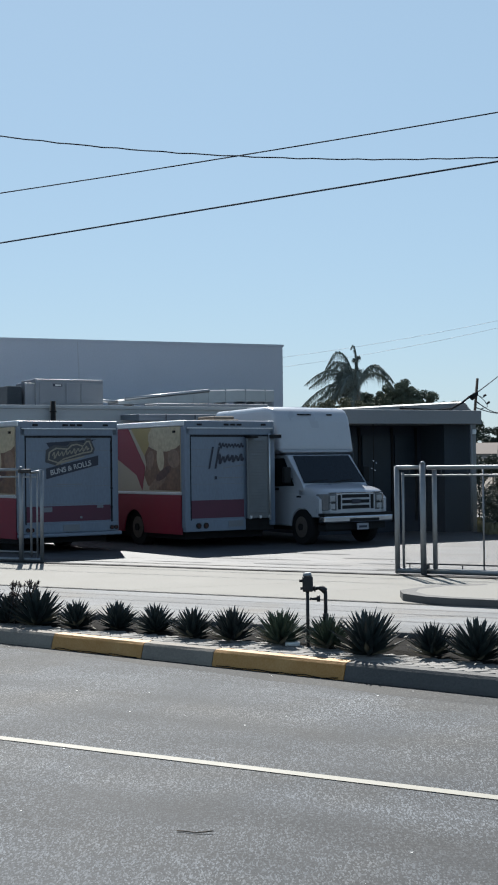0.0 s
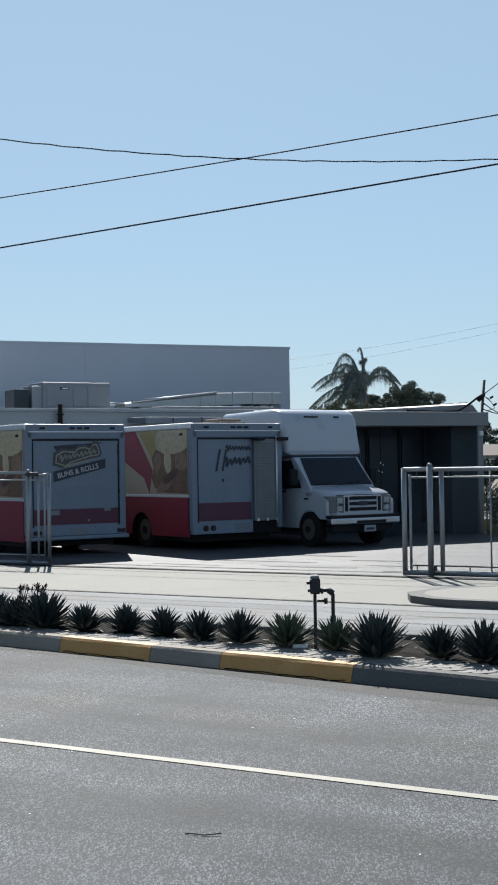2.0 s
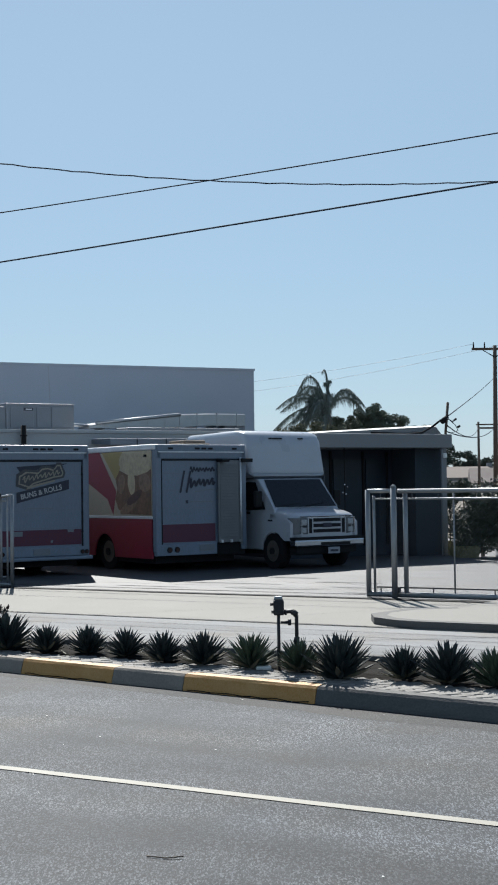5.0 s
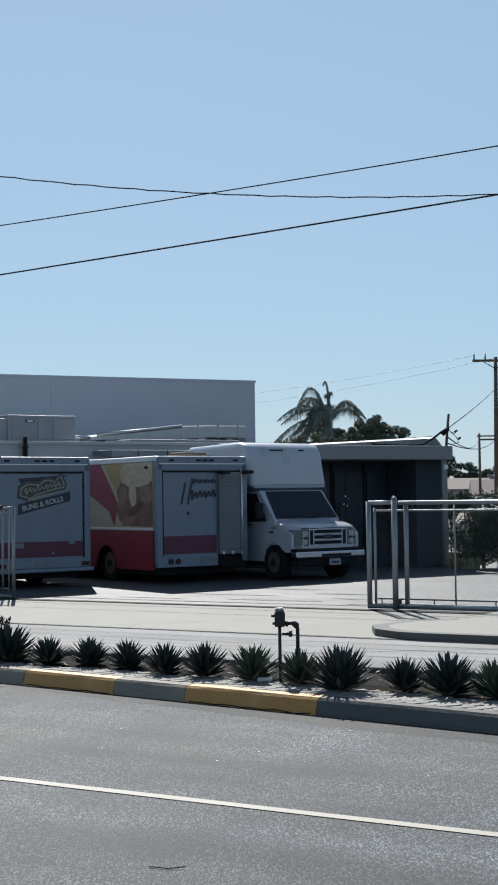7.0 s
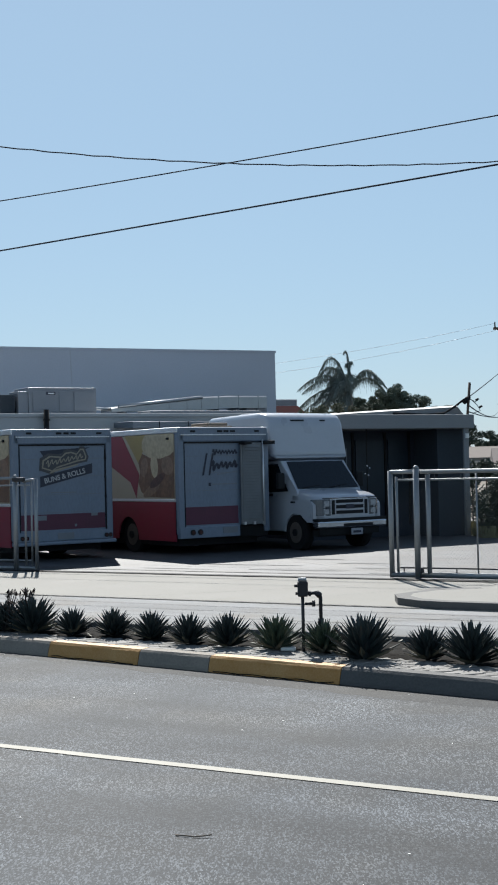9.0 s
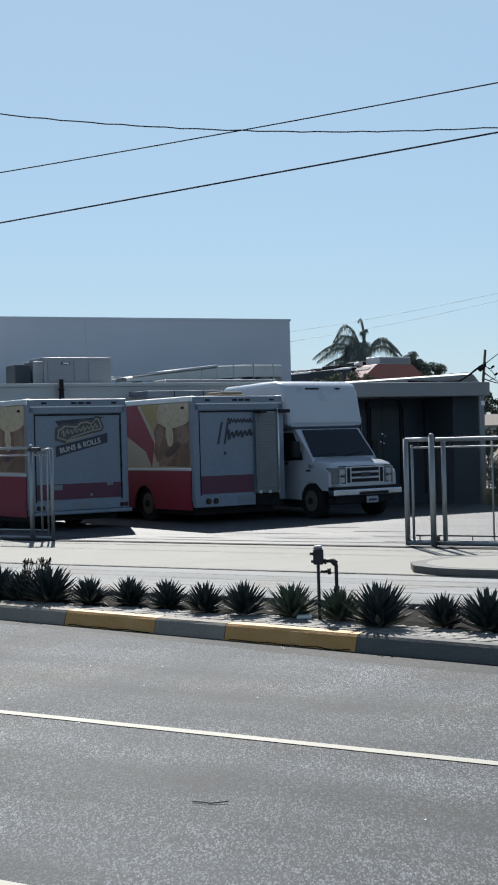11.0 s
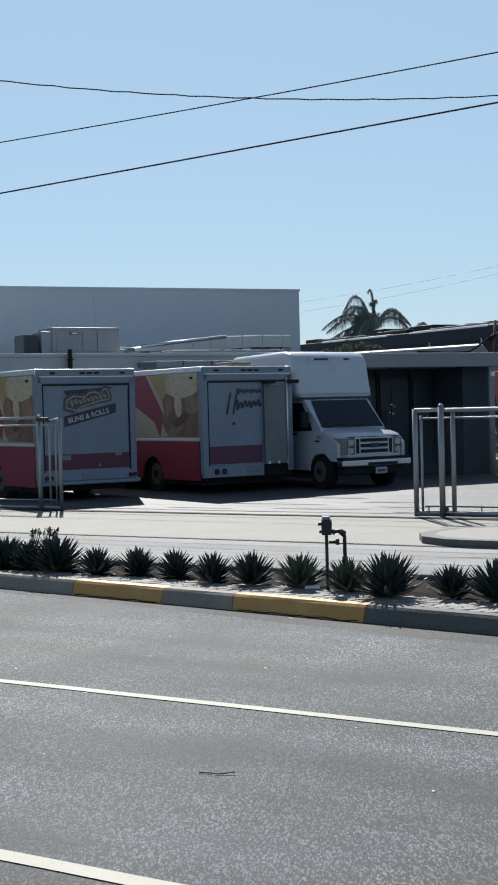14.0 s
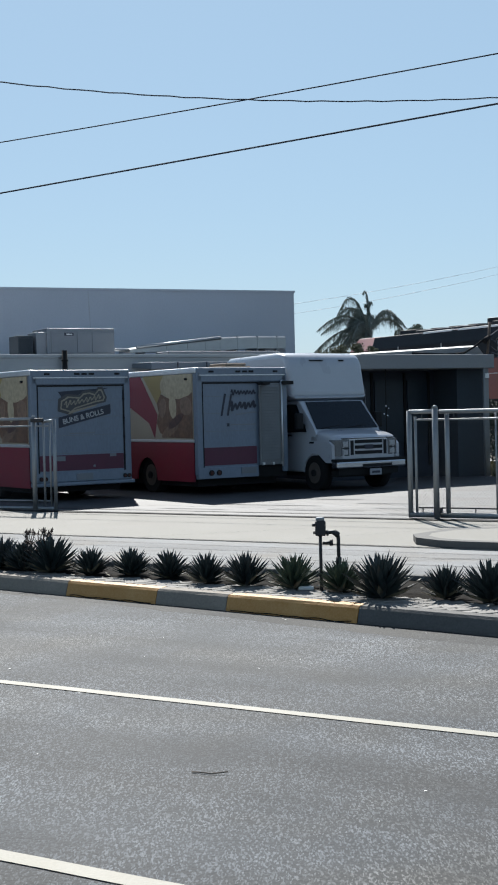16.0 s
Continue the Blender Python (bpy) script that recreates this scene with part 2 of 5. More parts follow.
# ---- mesh tools ----
def box(bm, x0, x1, y0, y1, z0, z1, bev=0.0):
    vs = [bm.verts.new(c) for c in ((x0, y0, z0), (x1, y0, z0), (x1, y1, z0), (x0, y1, z0), (x0, y0, z1), (x1, y0, z1), (x1, y1, z1), (x0, y1, z1))]
    fs = [bm.faces.new([vs[i] for i in f]) for f in ((0, 3, 2, 1), (4, 5, 6, 7), (0, 1, 5, 4), (1, 2, 6, 5), (2, 3, 7, 6), (3, 0, 4, 7))]
    if bev:
        bmesh.ops.bevel(bm, geom=list({e for f in fs for e in f.edges}), offset=bev, segments=2, affect="EDGES", profile=0.5)
    return bm


def tube(bm, p, q, r, seg=8, r2=None, caps=True):
    p, q = Vector(p), Vector(q)
    r2 = r if r2 is None else r2
    z = (q - p).normalized()
    x = z.orthogonal().normalized()
    y = z.cross(x)
    a = [bm.verts.new(p + (x * math.cos(k * 2 * math.pi / seg) + y * math.sin(k * 2 * math.pi / seg)) * r) for k in range(seg)]
    b = [bm.verts.new(q + (x * math.cos(k * 2 * math.pi / seg) + y * math.sin(k * 2 * math.pi / seg)) * r2) for k in range(seg)]
    for k in range(seg):
        f = bm.faces.new((a[k], a[(k + 1) % seg], b[(k + 1) % seg], b[k]))
        f.smooth = seg > 6
    if caps:
        bm.faces.new(a[::-1])
        bm.faces.new(b)
    return bm


def chain(bm, pts, r, seg=6):
    """One unbroken round bar through the points."""
    pts = [Vector(p) for p in pts]
    rings = []
    x = (pts[1] - pts[0]).orthogonal().normalized()
    for i, p in enumerate(pts):
        z = (pts[min(i + 1, len(pts) - 1)] - pts[max(i - 1, 0)]).normalized()
        x = (x - z * x.dot(z)).normalized()
        y = z.cross(x)
        rings.append([bm.verts.new(p + (x * math.cos(k * 2 * math.pi / seg) + y * math.sin(k * 2 * math.pi / seg)) * r) for k in range(seg)])
    for a, b in zip(rings, rings[1:]):
        for k in range(seg):
            bm.faces.new((a[k], a[(k + 1) % seg], b[(k + 1) % seg], b[k])).smooth = True
    bm.faces.new(rings[0][::-1])
    bm.faces.new(rings[-1])
    return bm


def prism(bm, poly, axis, a, b, bev=0.0, seg=2):
    """A polygon drawn in the two other axes, pushed from a to b along the axis."""
    def at(u, v, w):
        return {"x": (w, u, v), "y": (u, w, v), "z": (u, v, w)}[axis]
    A = [bm.verts.new(at(u, v, a)) for u, v in poly]
    B = [bm.verts.new(at(u, v, b)) for u, v in poly]
    fs = [bm.faces.new(A), bm.faces.new(B[::-1])]
    k = len(poly)
    fs += [bm.faces.new((A[i], B[i], B[(i + 1) % k], A[(i + 1) % k])) for i in range(k)]
    if bev:
        bmesh.ops.bevel(bm, geom=list({e for f in fs for e in f.edges}), offset=bev, segments=seg, affect="EDGES", profile=0.5)
    bmesh.ops.recalc_face_normals(bm, faces=bm.faces[:])
    return bm


def mesh(name, bm, material):
    bmesh.ops.recalc_face_normals(bm, faces=bm.faces[:])
    me = bpy.data.meshes.new(name)
    bm.to_mesh(me)
    bm.free()
    me.materials.append(material)
    return me


def part(name, bm, material, parent, label="", kind=""):
    ob = new(name, mesh(name, bm, material) if isinstance(bm, bmesh.types.BMesh) else bm)
    ob.parent = parent
    return tagged(ob, label, kind=kind)


def thing(name, m, label, category, group=""):
    ob = new(name)
    ob.empty_display_size = 0.2
    ob.matrix_world = m
    return tagged(ob, label, category, group)


def solid(name, bm, material, label, category="", m=None, kind="", group=""):
    ob = new(name, mesh(name, bm, material))
    if m is not None:
        ob.matrix_world = m
    return tagged(ob, label, category, group, kind)


def B(*boxes, bev=0.0):
    bm = bmesh.new()
    for b in boxes:
        box(bm, *b, bev=bev)
    return bm


def T(p, q, r, seg=8, r2=None):
    return tube(bmesh.new(), p, q, r, seg, r2)


def lettering(name, text, size, material, parent, m, shear=0.0):
    cu = bpy.data.curves.new(name, "FONT")
    cu.body, cu.size, cu.extrude, cu.shear, cu.offset = text, size, 0.003, shear, 0.003
    cu.align_x = "CENTER"
    tmp = bpy.data.objects.new(name, cu)
    scene.collection.objects.link(tmp)
    bpy.context.view_layer.update()
    me = bpy.data.meshes.new_from_object(tmp.evaluated_get(bpy.context.evaluated_depsgraph_get()))
    bpy.data.objects.remove(tmp)
    me.materials.clear()
    me.materials.append(material)
    ob = new(name, me)
    ob.parent = parent
    ob.matrix_local = m
    return ob


ROAD = pose(0, 0, 0, 0, 0, -31)     # local x along the street, y across it
LOT = pose(0, 0, 0, 0, 0, 29)       # local x along the facades, y away from the street


# ---- ground, streets, kerbs ----
solid("ground", B((-1500, 1500, -300, 2500, -0.6, -0.05)), M["earth"], "flat dry earth reaching the horizon", "ground", kind="structure")
solid("road", B((-60, 60, -10, 12.62, -0.3, 0.0)), M["road"], "worn grey asphalt road with pale stone chips", "road", ROAD, "structure")
solid("side_road", B((-60, 60, 12.62, 16.3, -0.3, 0.004)), M["side_road"], "sun-bleached asphalt side road behind the planter", "road", ROAD, "structure")
solid("pavement", B((-60, 60, 16.3, 20.25, -0.3, 0.012)), M["concrete"], "pale concrete driveway apron with joints", "pavement", ROAD, "structure")
solid("parking_lot", B((-60, 60, 20.25, 44, -0.3, 0.02)), M["lot"], "cracked sun-bleached asphalt parking lot", "parking lot", ROAD, "structure")


def seam(a, b, w, z, wob=0.02, label="dark tar-filled joint across the paving"):
    bm = bmesh.new()
    n = 40
    L, R = [], []
    for i in range(n + 1):
        t = i / n
        x, y = a[0] + (b[0] - a[0]) * t, a[1] + (b[1] - a[1]) * t + noise.noise((t * 17, a[1], 0)) * wob
        ww = w * (0.6 + 0.8 * abs(noise.noise((t * 31, a[1] * 3, 5))))
        L.append(bm.verts.new((x, y - ww, z)))
        R.append(bm.verts.new((x, y + ww, z)))
    for i in range(n):
        bm.faces.new((L[i], L[i + 1], R[i + 1], R[i]))
    return solid("paving_joint", bm, M["seam"], label, "joint", ROAD, "structure")


seam((-30, 20.28), (20, 20.28), 0.13, 0.026, 0.06)
seam((-30, 20.75), (-6.5, 20.95), 0.035, 0.026, 0.08)
seam((-30, 16.33), (20, 16.33), 0.025, 0.018, 0.01)
for n0 in (13.5, 14.5, 15.2, 15.7):
    seam((-30, n0), (20, n0 + 0.1), 0.012, 0.010, 0.06)
seam((-12, 16.4), (-8.6, 20.2), 0.006, 0.018, 0.03)
seam((-9.6, 16.6), (-7.6, 20.0), 0.006, 0.018, 0.06)


def patch(u, n, a, b, z, seed, material, label):
    rng = random.Random(seed)
    bm = bmesh.new()
    vs = []
    for k in range(26):
        t = k * 2 * math.pi / 26
        r = 1 + 0.45 * noise.noise((math.cos(t) * 1.7 + seed, math.sin(t) * 1.7, seed * 0.7))
        vs.append(bm.verts.new((u + a * r * math.cos(t), n + b * r * math.sin(t), z)))
    bm.faces.new(vs)
    solid("surface_patch", bm, material, label, "stain", ROAD, "structure")


for i, (u, n, a, b) in enumerate(((-12.0, 21.6, 0.9, 0.10), (-10.6, 22.3, 0.5, 0.09), (-13.5, 22.6, 1.1, 0.07), (-11.4, 23.4, 0.7, 0.10), (-9.9, 21.2, 0.35, 0.05), (-14.4, 21.4, 0.8, 0.05), (-12.9, 24.3, 0.6, 0.08))):
    patch(u, n, a, b, 0.0245 + 0.0002 * i, i + 2, M["tar_patch"], "dull darker patch on the lot's asphalt")
seam((-16, 22.0), (-8, 21.8), 0.010, 0.027, 0.35)
seam((-15, 23.3), (-9, 23.0), 0.008, 0.027, 0.5)


def road_line(n0, w, u0=-40, u1=30):
    bm = bmesh.new()
    k = 160
    lo, hi = [], []
    for i in range(k + 1):
        u = u0 + (u1 - u0) * i / k
        e = noise.noise((u * 3, n0, 0)) * 0.006
        lo.append(bm.verts.new((u, n0 - w / 2 + e, 0.005)))
        hi.append(bm.verts.new((u, n0 + w / 2 + noise.noise((u * 3, n0, 9)) * 0.006, 0.005)))
    for i in range(k):
        bm.faces.new((lo[i], lo[i + 1], hi[i + 1], hi[i]))
    solid("road_line", bm, M["line"], "cream-white painted lane line on the asphalt", "road marking", ROAD, "structure")


road_line(7.19, 0.09)
road_line(4.33, 0.11)

# the planter strip: its near kerb runs at a slight angle to the street
K0 = Vector((-2.62, 14.44, 0))
KD = Vector((4.53, -3.65, 0)).normalized()
KA = math.degrees(math.atan2(KD.y, KD.x))
KERB = Matrix.Translation(K0) @ pose(0, 0, 0, 0, 0, KA)   # x along the kerb, y into the planter
kerb = thing("kerb", KERB, "concrete kerb with worn yellow and bare grey stretches", "kerb")
tagged(kerb, kind="structure")
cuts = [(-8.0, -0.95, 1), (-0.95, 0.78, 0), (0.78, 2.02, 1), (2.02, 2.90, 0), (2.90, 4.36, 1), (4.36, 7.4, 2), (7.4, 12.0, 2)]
for a, b, y in cuts:
    bm = bmesh.new()
    k = max(2, int((b - a) / 0.35))
    rings = []
    for i in range(k + 1):
        x = a + 0.004 + (b - a - 0.008) * i / k
        j = [noise.noise((x * 2.3 + s * 7, s, 0)) * 0.009 for s in range(6)]
        prof = [(-0.015 + j[0], -0.1), (0.0 + j[1], 0.03), (0.03 + j[2] * 0.6, 0.125), (0.05, 0.148 + j[3] * 0.5), (0.16, 0.152 + j[4] * 0.3), (0.165, -0.1)]
        rings.append([bm.verts.new((x, p[0], p[1])) for p in prof])
    for r1, r2 in zip(rings, rings[1:]):
        for i in range(5):
            bm.faces.new((r1[i], r1[i + 1], r2[i + 1], r2[i]))
    bm.faces.new(rings[0])
    bm.faces.new(rings[-1][::-1])
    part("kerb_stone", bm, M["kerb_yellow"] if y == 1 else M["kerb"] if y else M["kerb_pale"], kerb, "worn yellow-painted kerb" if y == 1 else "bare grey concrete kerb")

    if y == 1:
        bm = bmesh.new()
        k = max(6, int((b - a) / 0.06))
        chain(bm, [(a + 0.06 + (b - a - 0.12) * i / k, -0.006 + 0.004 * noise.noise((i * 0.7, a, 0)), 0.012 + 0.014 * noise.noise((i * 0.31, a, 4))) for i in range(k + 1)], 0.0045, 5)
        part("crack", bm, M["seam"], kerb, "dark crack along the painted kerb's foot")

# darker asphalt gutter strip along the kerb's foot
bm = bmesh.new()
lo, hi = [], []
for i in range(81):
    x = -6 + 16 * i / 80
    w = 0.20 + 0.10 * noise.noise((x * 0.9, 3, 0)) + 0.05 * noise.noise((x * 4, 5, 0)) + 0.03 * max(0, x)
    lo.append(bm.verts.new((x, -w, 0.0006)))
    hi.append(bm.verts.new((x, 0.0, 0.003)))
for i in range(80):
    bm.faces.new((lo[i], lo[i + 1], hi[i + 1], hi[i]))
solid("gutter", bm, M["gutter"], "dark asphalt gutter strip at the kerb's foot", "gutter", KERB, "structure")

# pavers between kerb and soil, soil bed and the low back kerb
pav = thing("paver_strip", KERB, "strip of small grey-brown pavers behind the kerb", "paving")
tagged(pav, kind="structure")
part("bedding", B((-4, 12, 0.17, 0.75, -0.1, 0.128)), M["soil"], pav)
bm = B((-0.095, 0.095, -0.045, 0.045, 0, 0.022), bev=0.006)
paver_mesh = mesh("paver", bm, M["paver"])
rng = random.Random(4)
for i in range(62):
    for j in range(4):
        x = -1.6 + i * 0.142
        y = 0.235 + j * 0.118
        if y > 0.20 + 0.42 * min(1, max(0, (x + 1.2) / 5)) + 0.08:
            continue
        ob = part("paver", paver_mesh, None, pav)
        ob.matrix_local = pose(x + (j % 2) * 0.02, y, 0.130 + rng.uniform(-0.004, 0.004), 0, 0, 52 + rng.uniform(-5, 5))
bm = bmesh.new()
k = 60
A, Bv = [], []
gx = []
for i in range(k + 1):
    row = []
    x = -5 + 18 * i / k
    w0 = 0.24 + 0.40 * min(1, max(0, (x + 1.2) / 5))
    # far edge follows the street direction
    wx = KERB @ Vector((x, 0, 0))
    u, n0 = wx.x * 0.857 - wx.y * 0.515, wx.x * 0.515 + wx.y * 0.857
    far = (12.48 - n0) / math.cos(radians(-31 - KA))
    for j in range(9):
        y = w0 + (far - w0) * j / 8
        row.append(bm.verts.new((x, y, 0.140 + 0.03 * noise.noise((x * 3, y * 3, 0)) + (0.02 if 0 < j < 6 else -0.03))))
    gx.append(row)
for r1, r2 in zip(gx, gx[1:]):
    for j in range(8):
        bm.faces.new((r1[j], r2[j], r2[j + 1], r1[j + 1]))
solid("soil_bed", bm, M["soil"], "dark planting soil in the street planter", "soil", KERB, "structure")
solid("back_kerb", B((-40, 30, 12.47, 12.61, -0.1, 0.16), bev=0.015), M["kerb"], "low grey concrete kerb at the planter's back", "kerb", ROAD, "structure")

# raised pavement beyond the driveway with its rounded kerb return
bm = bmesh.new()
pts = [(30, 16.32), (-6.9, 16.32)]
for i in range(7):
    a = radians(-90 - 15 * i)
    pts.append((-7.0 + 0.95 * math.cos(a), 17.35 + 1.0 * math.sin(a)))
pts += [(-7.75, 18.0), (-7.2, 18.4)]
inner = [(30, 16.50), (-6.9, 16.50), (-7.33, 16.64), (-7.62, 16.94), (-7.74, 17.32), (-7.60, 17.86), (-7.1, 18.25)]
for (a, b), (c, d) in zip(zip(pts[:2] + pts[3:9:2] + pts[9:], inner), list(zip(pts[:2] + pts[3:9:2] + pts[9:], inner))[1:]):
    prism(bm, [a, c, d, b], "z", -0.1, 0.105)
bmesh.ops.remove_doubles(bm, verts=bm.verts[:], dist=0.001)
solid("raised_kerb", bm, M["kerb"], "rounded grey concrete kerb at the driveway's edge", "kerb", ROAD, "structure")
bm = bmesh.new()
prism(bm, inner + [(-7.1, 20.2), (30, 20.2)], "z", 0.015, 0.104)
solid("sidewalk", bm, M["concrete"], "pale concrete sidewalk beside the driveway", "pavement", ROAD, "structure")


# ---- buildings (local x along the facade, y away from the street) ----
corner = LOT @ Vector((23.53, 39.97, 0))
WAREHOUSE = Matrix.Translation(corner) @ pose(0, 0, 0, 0, 0, 24) @ Matrix.Translation((-23.53, -39.97, 0))
big = thing("warehouse", WAREHOUSE, "tall plain white-grey stucco warehouse with flat roof", "building")
part("wall", B((-25, 23.5, 40.0, 70, 0, 5.72)), M["stucco"], big)
for x0, w, z0 in ((16.35, 0.018, 4.3), (11.0, 0.012, 4.6)):
    bm = bmesh.new()
    prism(bm, [(x0, 5.72), (x0 + w, 5.72), (x0 + w * 0.9 + 0.05, z0 + 0.6), (x0 + 0.06, z0), (x0 + 0.02, z0 + 0.7)], "y", 39.994, 39.9985)
    part("stain", bm, M["stain"], big, "faint rain streak")
part("coping", B((-25.02, 23.53, 39.97, 70.02, 5.72, 5.79)), M["stucco"], big, "pale painted coping")
low = thing("low_building", LOT, "low beige stucco building with flat roof", "building")
part("wall", B((-25, 21.0, 36.0, 39.9, 0, 3.40)), M["beige"], low)
part("coping", B((-25, 21.03, 35.95, 36.15, 3.40, 3.50), bev=0.015), M["beige"], low)
part("roof", B((-25, 21.0, 36.15, 39.9, 3.402, 3.43)), M["roofwhite"], low)
bm = bmesh.new()
prism(bm, [(34.7, 3.03), (35.99, 3.10), (35.99, 3.24), (34.7, 3.22)], "x", 15.8, 18.4, 0.012)
awning = part("awning", bm, M["hvac"], low, "flat grey metal awning")
for x in (16.6, 17.5):
    part("awning_joint", B((x, x + 0.02, 34.685, 34.70, 3.03, 3.22)), M["under"], awning)

shop = thing("shop_building", LOT, "low dark-fronted building under a grey fascia", "building")
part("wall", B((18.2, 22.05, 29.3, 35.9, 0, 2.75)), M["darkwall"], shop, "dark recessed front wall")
part("side_pier", B((21.35, 22.19, 28.3, 29.3, 0, 2.75)), M["pier"], shop, "side pier coloured dark for the recess shade")
# Filler wall, added in a dark colour so the gap by the bus looks shaded.
part("back_wall", B((16.6, 18.2, 34.6, 35.9, 0, 2.75)), M["darkwall"], shop, "dark filler wall added behind the gap beside the bus")
part("post", B((21.97, 22.09, 27.95, 28.06, 0, 2.75), bev=0.01), M["fascia"], shop, "grey painted corner post")
part("fascia", B((18.1, 22.2, 27.85, 35.9, 2.75, 3.10), bev=0.02), M["fascia"], shop)
bm = bmesh.new()
prism(bm, [(18.1, 3.10), (22.15, 3.10), (21.95, 3.31), (18.1, 3.11)], "y", 28.2, 35.9)
part("roof", bm, M["fascia"], shop, "grey sloping roof upstand")
bm = bmesh.new()
lo_edge, hi_edge = [(18.1, 28.19, 3.112), (21.95, 28.19, 3.312)], [(18.1, 28.42, 3.143), (21.95, 28.42, 3.350)]
front = [bm.verts.new(v) for v in lo_edge]
back = [bm.verts.new(v) for v in hi_edge]
foot = [bm.verts.new((v[0], v[1], v[2] - 0.06)) for v in hi_edge]
for f in ((front[0], front[1], back[1], back[0]), (front[1], front[0], foot[0], foot[1]), (back[0], back[1], foot[1], foot[0])):
    bm.faces.new(f)
bm.faces.new((front[0], back[0], foot[0]))
bm.faces.new((front[1], foot[1], back[1]))
part("roof_edge", bm, M["roofwhite"], shop, "thin white-coated roof edge")


# ---- vehicles ----
def wheel(parent, x, y, r, w, side, lift=0.0):
    ob = part("wheel", tube(bmesh.new(), (x, y, r + lift), (x + w * side, y, r + lift), r, 28), M["rubber"], parent)
    part("rim", tube(bmesh.new(), (x - 0.012 * side, y, r + lift), (x + 0.03 * side, y, r + lift), r * 0.60, 20), M["rim_steel"], ob, "rust-brown steel rim")
    part("hub", tube(bmesh.new(), (x - 0.05 * side, y, r + lift), (x + 0.02 * side, y, r + lift), r * 0.2, 12), M["under"], ob)
    return ob


def quad(bm, pts):
    bm.faces.new([bm.verts.new(p) for p in pts])
    return bm


def decal(name, poly, material, parent, plane, off, thick=0.004, label=""):
    """A thin sheet of wrap film cut to a polygon; plane y: on the rear face, plane x: on the side."""
    bm = bmesh.new()
    prism(bm, poly, plane, off - thick, off)
    return part(name, bm, material, parent, label)


def step_van(corner, label, W, ang=34.0, sill=1.0):
    H = 2.765
    van = thing("delivery_truck", Matrix.Translation(corner) @ pose(0, 0, -0.068, 0, 0, ang) @ Matrix.Diagonal((1, 1, 1.014, 1)), label, "delivery truck", "delivery trucks in the lot")
    AY, AR = 2.2, 0.47                    # rear wheel arch: centre along the side, radius
    shell = [(0.0, 1.20), (W, 1.20), (W, H - 0.12), (W - 0.12, H), (0.12, H), (0.0, H - 0.12)]
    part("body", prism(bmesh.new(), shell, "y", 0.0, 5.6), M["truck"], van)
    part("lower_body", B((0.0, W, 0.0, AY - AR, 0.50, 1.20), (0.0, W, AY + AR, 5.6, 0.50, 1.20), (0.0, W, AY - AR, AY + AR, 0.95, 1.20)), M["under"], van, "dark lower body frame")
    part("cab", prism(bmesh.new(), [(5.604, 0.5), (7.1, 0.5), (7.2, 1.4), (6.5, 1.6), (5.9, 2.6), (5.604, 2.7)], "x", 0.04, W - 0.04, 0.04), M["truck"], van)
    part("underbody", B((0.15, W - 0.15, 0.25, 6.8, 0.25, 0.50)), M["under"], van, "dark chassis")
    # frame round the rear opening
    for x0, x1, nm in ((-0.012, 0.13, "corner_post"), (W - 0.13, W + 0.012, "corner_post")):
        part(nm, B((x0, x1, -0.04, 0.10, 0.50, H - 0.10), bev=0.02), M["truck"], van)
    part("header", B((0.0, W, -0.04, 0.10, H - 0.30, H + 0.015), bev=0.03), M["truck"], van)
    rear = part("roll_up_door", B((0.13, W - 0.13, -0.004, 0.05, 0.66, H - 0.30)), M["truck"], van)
    for z in (1.05, 1.42, 1.80, 2.16):
        part("panel_joint", B((0.14, W - 0.14, -0.008, 0.0, z, z + 0.008)), M["hvac"], rear)
    part("gasket", B((0.13, 0.16, -0.02, 0.0, 0.66, H - 0.30), (W - 0.16, W - 0.13, -0.02, 0.0, 0.66, H - 0.30), (0.16, W - 0.16, -0.02, 0.0, H - 0.33, H - 0.30)), M["black"], rear, "black rubber seal")
    low = 0.42 if sill < 1 else 0.47
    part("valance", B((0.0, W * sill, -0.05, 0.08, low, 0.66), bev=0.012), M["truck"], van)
    if sill < 1:
        part("step_frame", B((W * sill, W, 0.02, 0.08, 0.40, 0.70)), M["under"], van)
    else:
        part("bumper", B((-0.03, W + 0.03, -0.15, 0.05, 0.39, 0.466), bev=0.02), M["truck"], van)
    for x in (0.31, 0.50) if sill < 1 else (0.17, 0.27, W - 0.17, W - 0.07):
        lamp = part("rear_lamp", T((x, -0.075, 0.545), (x, -0.045, 0.545), 0.062 if sill < 1 else 0.046, 16), M["black"], van, "round black-rimmed rear lamp")
        part("lens", T((x, -0.082, 0.545), (x, -0.076, 0.545), 0.040 if sill < 1 else 0.03, 14), M["lamp_red"], lamp)
    px = 1.08 if sill < 1 else 0.98
    part("number_plate", B((px, px + 0.38, -0.066, -0.052, 0.50, 0.63)), M["hvac"], van, "dull number plate")
    # door fittings: hinges down the edge and rounded corners of the seal
    for z in (0.95, 1.35, 1.75, 2.15):
        part("door_hinge", B((W - 0.17, W - 0.10, -0.03, -0.004, z, z + 0.035), bev=0.006), M["black"], rear)
    for sx in (0, 1):
        cx = W - 0.16 - 0.10 if sx else 0.16 + 0.10
        arc = [(cx + (1 if sx else -1) * 0.104 * math.cos(a), H - 0.434 + 0.104 * math.sin(a)) for a in [radians(15 * k) for k in range(7)]]
        cor = (W - 0.155 if sx else 0.155, H - 0.325)
        part("seal_corner", prism(bmesh.new(), arc + [cor], "y", -0.019, -0.003), M["truck"], rear)
